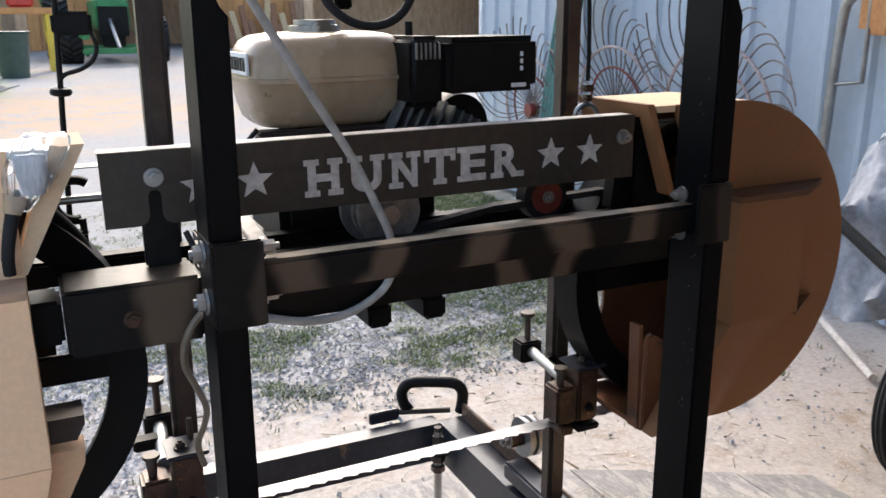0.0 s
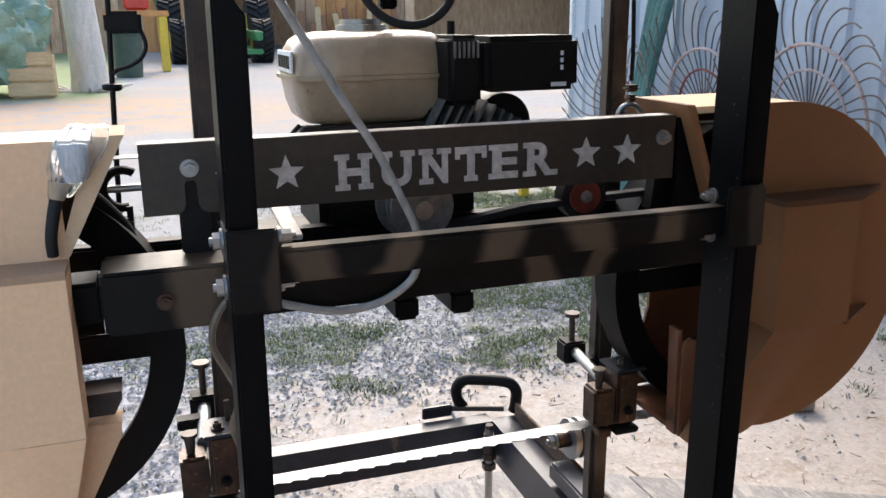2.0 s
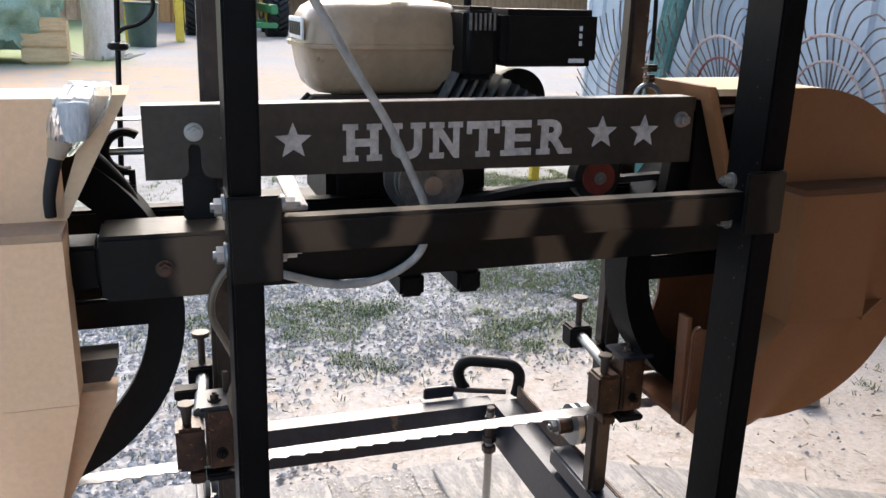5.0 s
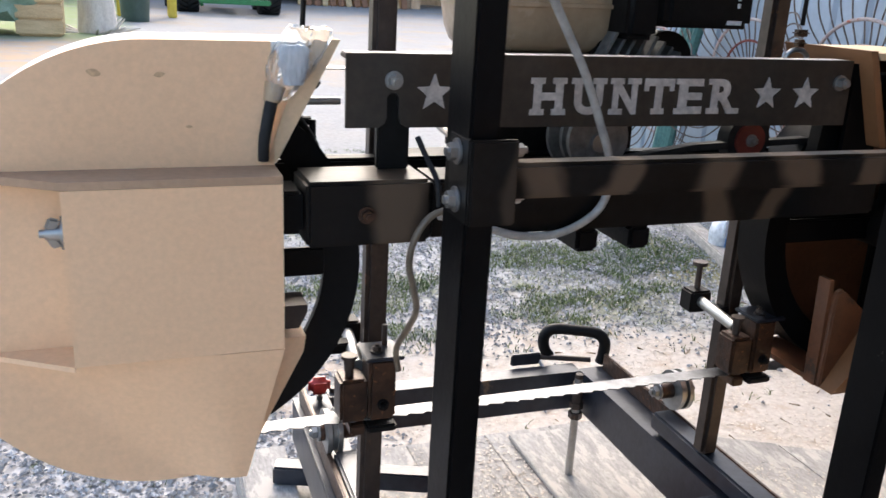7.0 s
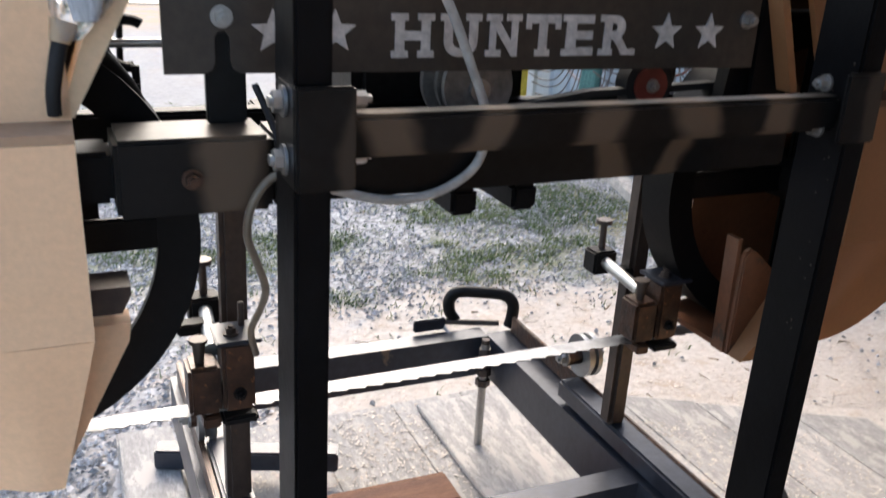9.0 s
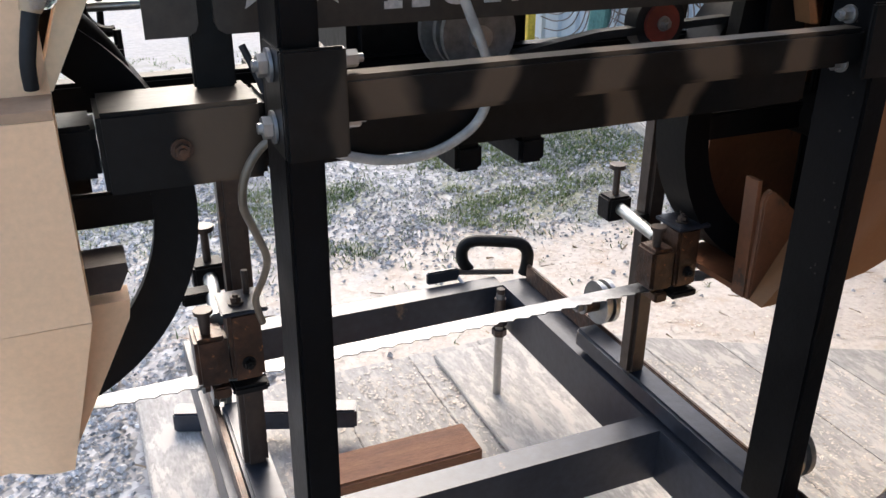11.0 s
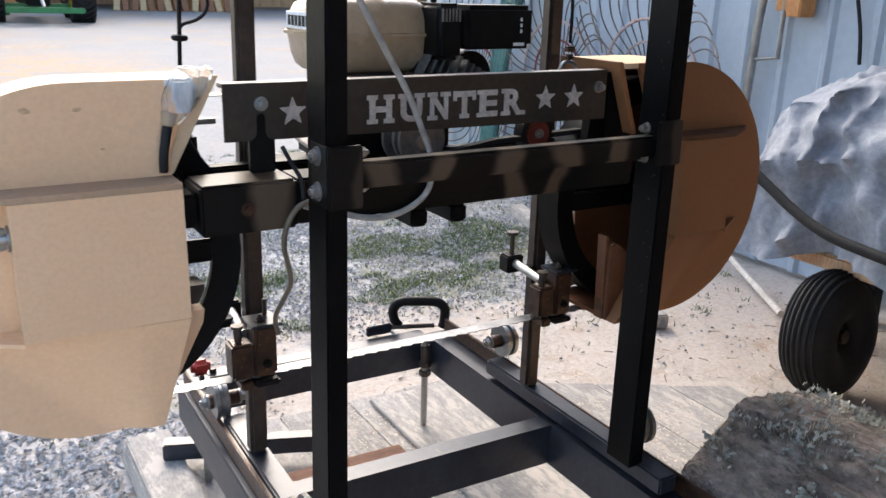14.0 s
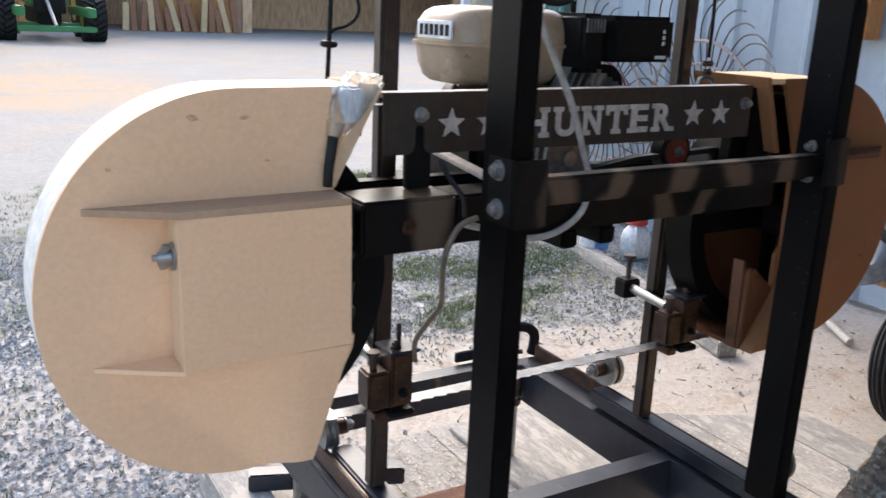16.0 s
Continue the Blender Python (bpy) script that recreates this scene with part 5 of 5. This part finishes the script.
def build_rake(cy, cz, R, x, red, seed):
    """A finger-wheel rake leaning on the wall: rim, hub, spokes and curved spring tines."""
    rnd = random.Random(seed)
    k = thing("rake_wheel", "rusty finger wheel of a hay rake leaning on the siding" if not red else "finger wheel of a hay rake with red and white bands", "rake wheel", (x, cy, cz - R), "hay rake wheels")
    part("rim", torus(B(), (x, cy, cz), (1, 0, 0.12), R, 0.012, 64, 8), M["rake_rim"], k)
    part("inner_rim", torus(B(), (x, cy, cz), (1, 0, 0.12), R * 0.68, 0.009, 48, 6), M["dullred"] if red else M["rake_rim"], k)
    part("hub", cyl(B(), (x - 0.05, cy, cz), (x + 0.04, cy, cz), 0.06, 20), M["dullred"], k)
    n = 40
    for i in range(n):
        a = 2 * math.pi * i / n + rnd.gauss(0, 0.02)
        L = R * rnd.uniform(0.62, 0.78)

        def P(r, da, dx):
            return (x - dx - 0.12 * (r * math.sin(a + da)) * 0.3, cy + r * math.cos(a + da), cz + r * math.sin(a + da))
        pts = spline([P(R * 0.15, 0, 0), P(R * 0.7, 0, 0), P(R * 1.0, 0.02, 0.02), P(R + L * 0.45, 0.10, 0.05), P(R + L * 0.8, 0.26, 0.10), P(R + L, 0.42, 0.16)], 4)
        part("tine", pipe(B(), pts, 0.0058, 5), M["tine"], k)
    return k


def build_wall_things():
    for cy, cz, R, x, red, s in ((2.86, 0.70, 0.48, 3.34, False, 1), (3.86, 0.66, 0.46, 3.30, True, 2), (5.0, 0.55, 0.44, 3.28, True, 4)):
        build_rake(cy, cz, R, x, red, s)
    p = thing("wall_pipe", "galvanised bent pipe standing on the siding", "pipe", (3.460, 2.05, -0.33))
    part("pipe", pipe(B(), spline([(3.450, 2.10, -0.33), (3.450, 2.10, 0.6), (3.450, 2.07, 1.30), (3.440, 2.0, 1.45), (3.440, 1.85, 1.63)]), 0.028, 12), M["zinc"], p)
    part("branch", pipe(B(), [(3.450, 2.08, 0.97), (3.450, 1.90, 0.99), (3.450, 1.90, 1.45)], 0.014, 10), M["zinc"], p)
    b = thing("wall_box", "orange wooden box fixed to the siding", "box", (3.460, 1.83, 1.1))
    part("box", box(B(), 3.360, 3.504, 1.72, 1.82, 1.24, 1.75, 0.008), M["orange_wood"], b)
    part("board", box(B(), 3.440, 3.504, 1.822, 1.96, 1.27, 1.49, 0.006), M["orange_wood"], b)
    solid("wall_cable", pipe(B(), spline([(3.480, 1.60, 1.65), (3.480, 1.48, 1.45), (3.480, 1.40, 1.2), (3.470, 1.36, 1.0)]), 0.011, 8), M["rubber"], "black cable hanging on the siding", "cable", at=(3.480, 1.4, 0.85))
    g = thing("folded_parasol", "folded green canvas leaning on the siding", "canvas", (2.9, 4.2, -0.33))
    for k in range(4):
        part("fold", pipe(B(), spline([(3.15 + 0.02 * k, 4.75 - 0.03 * k, -0.32), (3.21, 4.66 - 0.05 * k, 0.7), (3.30, 4.50 - 0.09 * k, 1.9), (3.36, 4.4 - 0.12 * k, 2.6)]), 0.035, 8, 0.05), M["teal"], g)
    for jx, jy, red in ((2.70, 3.10, False), (2.92, 2.92, True)):
        j = thing("white_jug", "white plastic jug with a red cap by the fence rail" if red else "white plastic jug with a blue printed label", "jug", (jx, jy, -0.33), "plastic jugs")
        lv = [(-0.34, 0.085, 0.065), (-0.325, 0.098, 0.078), (-0.20, 0.10, 0.08), (-0.15, 0.09, 0.07), (-0.115, 0.06, 0.05), (-0.095, 0.035, 0.035)]
        part("body", loft(B(), jx, jy, [(z + 0.012, a, c) for z, a, c in lv], 32, 3.2), M["white"], j, "", 60)
        part("cap", cyl(B(), (jx, jy, -0.0825), (jx, jy, -0.045 if not red else 0.03), 0.045 if not red else 0.075, 24, 0.04 if not red else 0.06), M["red"] if red else M["white"], j, "red cap" if red else "")
        part("handle", pipe(B(), spline([(jx - 0.03, jy - 0.03, -0.10), (jx - 0.07, jy - 0.075, -0.11), (jx - 0.075, jy - 0.085, -0.17), (jx - 0.06, jy - 0.075, -0.20)]), 0.012, 8), M["white"], j)
        if not red:
            part("label_bar", box(B(), jx - 0.06, jx + 0.06, jy - 0.085, jy - 0.081, -0.28, -0.19, 0), M["blue"], j, "blue printed label")
    r = thing("ground_beam", "weathered grey timber beam lying along the gravel edge", "beam", (2.5, 2.5, -0.33))
    part("beam", box(B(), -0.055, 0.055, -1.45, 0.95, -0.345, -0.265, 0.008, Matrix.Translation((2.53, 2.72, 0)) @ Matrix.Rotation(radians(-16.5), 4, 'Z')), M["plank"], r)
    r = thing("white_rail", "weathered white stick leaning on the ground by the wall", "stick", (3.0, 1.5, -0.33))
    part("stick", cyl(B(), (2.85, 1.15, -0.315), (3.22, 1.85, -0.25), 0.02, 10), M["whitewood"], r)
    y = thing("yellow_stand", "yellow painted stand near the siding", "stand", (2.2, 5.0, -0.33))
    part("top", box(B(), 2.8, 3.4, 5.9, 6.15, 0.05, 0.2, 0.01), M["yellow"], y)
    for x in (2.87, 3.33):
        part("leg", box(B(), x - 0.04, x + 0.04, 5.98, 6.06, -0.34, 0.049, 0.006), M["yellow"], y)
    c = thing("red_handle", "red handled clamp on the track end", "clamp", (-0.39, 0.8, 0.04))
    part("grip", rounded(B(), -0.425, -0.362, 0.83, 0.865, 0.129, 0.182, 0.014, 3), M["red"], c, "red plastic grip", 60)
    part("bar", box(B(), -0.40, -0.385, 0.835, 0.86, 0.1125, 0.1285, 0.002), M["zinc"], c)


def build_background():
    """The far side of the yard: barn, tractor, bin, stump, covered pile and bench."""
    barn = thing("barn", "weathered brown board barn across the yard", "barn", (8, 36, -0.33))
    rnd = random.Random(11)
    x = -9.0
    while x < 34:
        w = 0.42
        if not (3.0 < x < 5.6 or 10.5 < x < 20):
            m = M["orange_wood"] if 6.3 < x < 9.6 or -0.2 < x < 2.4 else M["barn"]
            part("board", box(B(), x, x + w - 0.02, 35 + 0.05 * rnd.random(), 35.2, -0.34, 5.5, 0), m, barn)
        x += w
    part("back_wall", box(B(), -9, 34, 41, 41.3, -0.34, 5.5, 0), M["barn"], barn)
    part("side_wall", box(B(), -9.3, -9.02, 35, 41.3, -0.34, 5.5, 0), M["barn"], barn)
    part("side_wall", box(B(), 34.02, 34.3, 35, 41.3, -0.34, 5.5, 0), M["barn"], barn)
    part("roof", box(B(), -10, 35, 34, 42, 5.51, 5.8, 0), M["roof"], barn)
    part("floor_beam", box(B(), 10.5, 20, 35.0, 35.3, 3.2, 3.7, 0.02), M["barn"], barn)
    tr = thing("tractor", "green tractor parked by the barn, seen from the front", "tractor", (1.9, 26, -0.33))
    for tx, ty, r, w in ((0.75, 25.6, 0.62, 0.30), (3.05, 25.6, 0.62, 0.30), (0.55, 28.2, 0.95, 0.34), (3.25, 28.2, 0.95, 0.34)):
        c = Vector((tx, ty, -0.33 + r))
        tyre = part("tyre", cyl(B(), c - Vector((w, 0, 0)), c + Vector((w, 0, 0)), r * 0.93, 36), M["rubber"], tr, "lugged tractor tyre")
        for k in range(22):
            for s in (-1, 1):
                q = Matrix.Translation(c) @ Matrix.Rotation(2 * math.pi * (k + 0.25 * s) / 22, 4, 'X') @ Matrix.Translation((s * w * 0.5, 0, r * 0.95)) @ Matrix.Rotation(s * 0.6, 4, 'Z')
                part("lug", box(B(), -w * 0.52, w * 0.52, -0.045, 0.045, -0.05, 0.05, 0, q), M["rubber"], tyre)
        part("wheel_disc", cyl(B(), c - Vector((w + 0.01, 0, 0)), c + Vector((w + 0.01, 0, 0)), r * 0.5, 24), M["yellow"], tyre)
    part("axle", box(B(), 1.0, 2.8, 25.5, 25.7, 0.0, 0.16, 0.02), M["green"], tr)
    part("hood", rounded(B(), 1.45, 2.35, 25.2, 28.0, 0.55, 1.45, 0.1, 3), M["green"], tr, "green hood")
    part("grille", box(B(), 1.5, 2.3, 25.1, 25.19, 0.4, 1.2, 0.02), M["cast"], tr)
    part("chassis", box(B(), 1.6, 2.2, 25.3, 29, 0.1, 0.6, 0.03), M["cast"], tr)
    part("loader_arm", box(B(), 0.95, 1.15, 23.6, 27.5, 0.35, 0.6, 0.03), M["green"], tr)
    part("loader_arm", box(B(), 2.65, 2.85, 23.6, 27.5, 0.35, 0.6, 0.03), M["green"], tr)
    part("cross_tube", box(B(), 0.95, 2.85, 23.6, 23.8, -0.02, 0.12, 0.03), M["green"], tr)
    part("cylinder", cyl(B(), (1.9, 24.0, 0.1), (1.8, 25.2, 0.9), 0.05, 12), M["zinc"], tr)
    b = thing("trash_bin", "dark green round plastic trash bin", "bin", (-0.68, 20.3, -0.33))
    part("body", cyl(B(), (-0.68, 20.3, -0.34), (-0.68, 20.3, 0.62), 0.30, 28, 0.36), M["bin"], b)
    part("lip", torus(B(), (-0.68, 20.3, 0.62), (0, 0, 1), 0.37, 0.03, 36, 8), M["bin"], b)
    st = thing("bleached_stump", "bleached pale tree trunk post with a splintered foot", "stump", (-1.35, 16.6, -0.33))
    pts = [(-1.35, 16.6, -0.4), (-1.35, 16.6, 0.1), (-1.40, 16.6, 1.0), (-1.45, 16.6, 2.2)]
    part("trunk", pipe(B(), spline(pts), 0.36, 20, 0.26), M["whitewood"], st)
    for k in range(18):
        a = rnd.uniform(0, 2 * math.pi)
        part("splinter", pipe(B(), [(-1.4 + 0.3 * math.cos(a), 16.5 + 0.3 * math.sin(a), -0.36), (-1.4 + rnd.uniform(0.5, 0.9) * math.cos(a), 16.5 + 0.7 * math.sin(a), rnd.uniform(-0.3, -0.05))], 0.05, 5, 0.01), M["whitewood"], st)
    pile = thing("covered_pile", "crate pile under a glossy green tarpaulin", "pile", (-4.2, 16.8, -0.33))
    bm = B()
    bmesh.ops.create_icosphere(bm, subdivisions=5, radius=1)
    for v in bm.verts:
        c = v.co.copy()
        f = 1 + 0.18 * noise.noise(c * 1.8) + 0.16 * (0.5 - 2 * abs(noise.noise(c * 3.2))) + 0.09 * (0.5 - 2 * abs(noise.noise(c * 7)))
        v.co = (-3.55 + c.x * 1.65 * f, 15.9 + c.y * 1.2 * f, max(0.75 + c.z * 1.4 * f, -0.1))
    part("tarpaulin", bm, M["greentarp"], pile, "creased glossy green tarpaulin", 60)
    part("crate", box(B(), -2.55, -1.85, 15.2, 15.9, -0.34, 0.40, 0.03), M["wood"], pile, "pale wooden crate")
    for k in range(3):
        part("slat", box(B(), -2.57, -1.83, 15.16, 15.195, -0.3 + k * 0.26, -0.08 + k * 0.26, 0.01), M["wood"], pile)
    be = thing("bench", "timber bench with yellow legs and red can", "bench", (-0.4, 22.5, -0.33))
    part("top", box(B(), -1.2, 0.35, 22, 22.9, 1.0, 1.15, 0.02), M["orange_wood"], be)
    for x in (-1.1, 0.1):
        part("leg", box(B(), x, x + 0.2, 22.0, 22.2, -0.34, 0.999, 0.02), M["yellow"], be)
        part("leg", box(B(), x, x + 0.2, 22.7, 22.89, -0.34, 0.999, 0.02), M["yellow"], be)
    rc = thing("fuel_can", "red fuel can on the bench", "can", (-0.4, 22.4, 1.16))
    part("body", rounded(B(), -0.7, -0.1, 22.2, 22.6, 1.151, 1.65, 0.06, 3), M["red"], rc, "", 60)
    gp = thing("green_posts", "green steel posts leaning against the barn boards", "posts", (1.0, 30, -0.33))
    for k in range(4):
        part("post", box(B(), -0.06, 0.06, -0.06, 0.06, 0, 2.6, 0.01, Matrix.Translation((0.6 + 0.28 * k, 29 + 0.2 * k, -0.34)) @ Matrix.Rotation(radians(-12 - 4 * k), 4, 'Y')), M["green"], gp)
    ar = thing("cable_spool", "round pale timber spool end leaning at the yard edge", "spool", (-4.4, 31, -0.33))
    part("disc", cyl(B(), (-4.6, 31, 0.9), (-4.6, 31.3, 0.95), 1.45, 48), M["whitewood"], ar)
    for k in range(7):
        part("plank", box(B(), -4.6 - math.sqrt(max(0.05, 1.9 - (k * 0.4 - 1.2) ** 2)), -4.6 + math.sqrt(max(0.05, 1.9 - (k * 0.4 - 1.2) ** 2)), 30.93, 30.99, -0.46 + k * 0.4, -0.10 + k * 0.4, 0.01), M["whitewood"], ar)
    rnd = random.Random(21)
    for k in range(14):
        x = 5.5 + k * 0.33
        f = thing("firewood_slab", "rough firewood slab leaning on the barn", "firewood", (x, 34, -0.33), "firewood slabs")
        part("slab", box(B(), -0.12, 0.12, -0.05, 0.05, 0, rnd.uniform(0.9, 1.9), 0.02, Matrix.Translation((x, 34.2, -0.34)) @ Matrix.Rotation(radians(rnd.uniform(-14, 14)), 4, 'Y') @ Matrix.Rotation(radians(-12), 4, 'X')), M["brownwood"] if k % 3 else M["wood"], f)


def scatter(name, count, region, shape, material, label, category, seed, dens=None):
    """Many small bits on the ground, joined into one piece of stuff."""
    rnd = np.random.RandomState(seed)
    verts, faces = [], []
    made = tries = 0
    while made < count and tries < count * 12:
        tries += 1
        x, y = rnd.uniform(region[0], region[1]), rnd.uniform(region[2], region[3])
        if dens and rnd.rand() > dens(x, y):
            continue
        made += 1
        shape(rnd, x, y, verts, faces)
    me = bpy.data.meshes.new(name)
    me.from_pydata(verts, [], faces)
    me.materials.append(material)
    return tagged(new(name, me), label, category, "", "stuff")


def stone_bit(rnd, x, y, verts, faces):
    s = rnd.uniform(0.003, 0.0085) * (1.6 if rnd.rand() < 0.05 else 1)
    b = len(verts)
    for dx, dy, dz in ((1, 0, 0), (-1, 0, 0), (0, 1, 0), (0, -1, 0), (0, 0, 0.8), (0.5, 0.5, 0.5)):
        verts.append((x + s * (dx + rnd.uniform(-.35, .35)), y + s * (dy + rnd.uniform(-.35, .35)), -0.008 + s * (dz + rnd.uniform(0, .3))))
    for f in ((0, 5, 4), (5, 2, 4), (2, 1, 4), (1, 3, 4), (3, 0, 4), (0, 2, 5)):
        faces.append(tuple(b + i for i in f))


def chip_bit(rnd, x, y, verts, faces):
    a, l, w = rnd.uniform(0, 6.28), rnd.uniform(0.0015, 0.006), rnd.uniform(0.0008, 0.0028)
    c, s = math.cos(a), math.sin(a)
    z = ((0.0645 if x < 0.485 else 0.0245) + rnd.uniform(0, 0.001)) if -0.22 < x < 1.2 and y < (0.83 if x < 0.485 else 1.16 - 0.56 * x - 0.06) else -0.0115 + rnd.uniform(0, 0.004)
    b = len(verts)
    for u, v in ((-l, -w), (l, -w), (l, w), (-l, w)):
        verts.append((x + u * c - v * s, y + u * s + v * c, z + rnd.uniform(-.0006, .0012)))
    faces.append((b, b + 1, b + 2, b + 3))


def blade_bit(rnd, x, y, verts, faces):
    for _ in range(5):
        a, h, l = rnd.uniform(0, 6.28), rnd.uniform(0.008, 0.022), rnd.uniform(0.008, 0.028)
        ox, oy = x + rnd.uniform(-.025, .025), y + rnd.uniform(-.025, .025)
        w = 0.0018
        b = len(verts)
        px, py = -math.sin(a) * w, math.cos(a) * w
        verts += [(ox - px, oy - py, -0.012), (ox + px, oy + py, -0.012), (ox + l * math.cos(a) * .5 + px * .7, oy + l * math.sin(a) * .5 + py * .7, -0.012 + h * .7),
                  (ox + l * math.cos(a) * .5 - px * .7, oy + l * math.sin(a) * .5 - py * .7, -0.012 + h * .7), (ox + l * math.cos(a), oy + l * math.sin(a), -0.012 + h)]
        faces += [(b, b + 1, b + 2, b + 3), (b + 3, b + 2, b + 4)]


def twig_bit(rnd, x, y, verts, faces):
    a, l, w = rnd.uniform(0, 6.28), rnd.uniform(0.008, 0.03), rnd.uniform(0.001, 0.0025)
    c, s = math.cos(a), math.sin(a)
    b = len(verts)
    z = -0.01 + rnd.uniform(0, 0.004)
    verts += [(x - l * c + w * s, y - l * s - w * c, z), (x + l * c + w * s, y + l * s - w * c, z + rnd.uniform(-.004, .012)), (x + l * c - w * s, y + l * s + w * c, z + .003), (x - l * c - w * s, y - l * s + w * c, z + .002)]
    faces.append((b, b + 1, b + 2, b + 3))


build_engine()
build_hand_wheel()
build_hoses()
build_brush()
build_trip_rod()
# the head hangs slightly out of level on its cables
TILT = Matrix.Translation((0, 0, 1.04)) @ Matrix.Rotation(-0.0095, 4, 'Y') @ Matrix.Rotation(-0.008, 4, 'X') @ Matrix.Translation((0, 0, -1.04))
for ob in bpy.data.objects:
    if ob.parent is None and ob.name.split(".")[0] in HEAD_THINGS:
        ob.matrix_world = TILT @ Matrix.Translation(ob.location)
Z0 = 0.33
build_deck()
build_log()
build_trailer()
build_wall_things()
K = 0.93                 # the far side of the yard is drawn at a larger scale
build_background()


GREEN = ((0.2, 2.15, 0.42, 0.24), (-0.25, 2.2, 0.22, 0.24), (1.0, 1.82, 0.40, 0.28), (1.35, 2.25, 0.5, 0.36), (1.7, 2.4, 0.3, 0.45), (2.1, 4.2, 0.9, 0.8))


def clumps(x, y):
    g = max(math.exp(-((x - a) / c) ** 2 - ((y - b) / d) ** 2) for a, b, c, d in GREEN)
    q = noise.noise((x * 2.2, y * 2.2, 4.0)) + 0.8 * noise.noise((x * 7, y * 7, 1.0))
    return 1.0 if g + 0.8 * q > 0.62 else (0.06 if y > 1.5 else 0.012)


def dusted(x, y):
    """How thickly sawdust lies."""
    a = max(0.0, min(1.0, (1.95 - y) / 0.6)) * max(0.0, min(1.0, (x + 0.45) / 0.5))
    a = max(0.0, a - 0.9 * math.exp(-((x - 1.42) / 0.34) ** 2 - ((y - 1.80) / 0.30) ** 2))
    return max(0.0, min(1.0, a + 0.5 * noise.noise((x * 3.3, y * 3.3, 6.0)) * (1 if 0.05 < a < 0.95 else 0.3)))


def off_deck(x, y):
    if -0.47 < x < 1.3 and y < 0.9:
        return 0.0
    return max(0.0, (0.55 + 0.6 * noise.noise((x * 1.5, y * 1.5, 2.0))) * (1 - 0.985 * dusted(x, y)) + 0.002)


def dusty(x, y):
    if x < 1.25 and y < 0.86:
        return 0.25
    return 0.1 + 0.9 * dusted(x, y) * max(0.0, 0.5 + 0.9 * noise.noise((x * 6, y * 6, 3.0)))


scatter("gravel_stones", 52000, (-1.9, 2.4, -0.6, 3.8), stone_bit, M["stone"], "loose grey crushed stone on the yard", "gravel", 1, off_deck)
scatter("wood_chips", 26000, (-0.6, 2.4, -0.8, 2.0), chip_bit, M["chips"], "pale sawdust and wood chips round the mill", "wood chips", 2, dusty)
scatter("deck_sawdust", 6000, (-0.22, 1.25, -0.5, 0.86), chip_bit, M["chips"], "fine sawdust lying on the boards", "sawdust", 6, lambda x, y: 0.25 + 0.75 * max(0.0, noise.noise((x * 4, y * 4, 9.0)) + 0.4))
scatter("grass_tufts", 9000, (-1.8, 2.45, 0.95, 5.0), blade_bit, M["grass"], "short worn grass tufts in the gravel", "grass", 3, clumps)
scatter("twigs", 380, (-1.6, 2.4, 0.3, 3.2), twig_bit, M["twig"], "dry twigs and leaf bits on the ground", "twigs", 4)
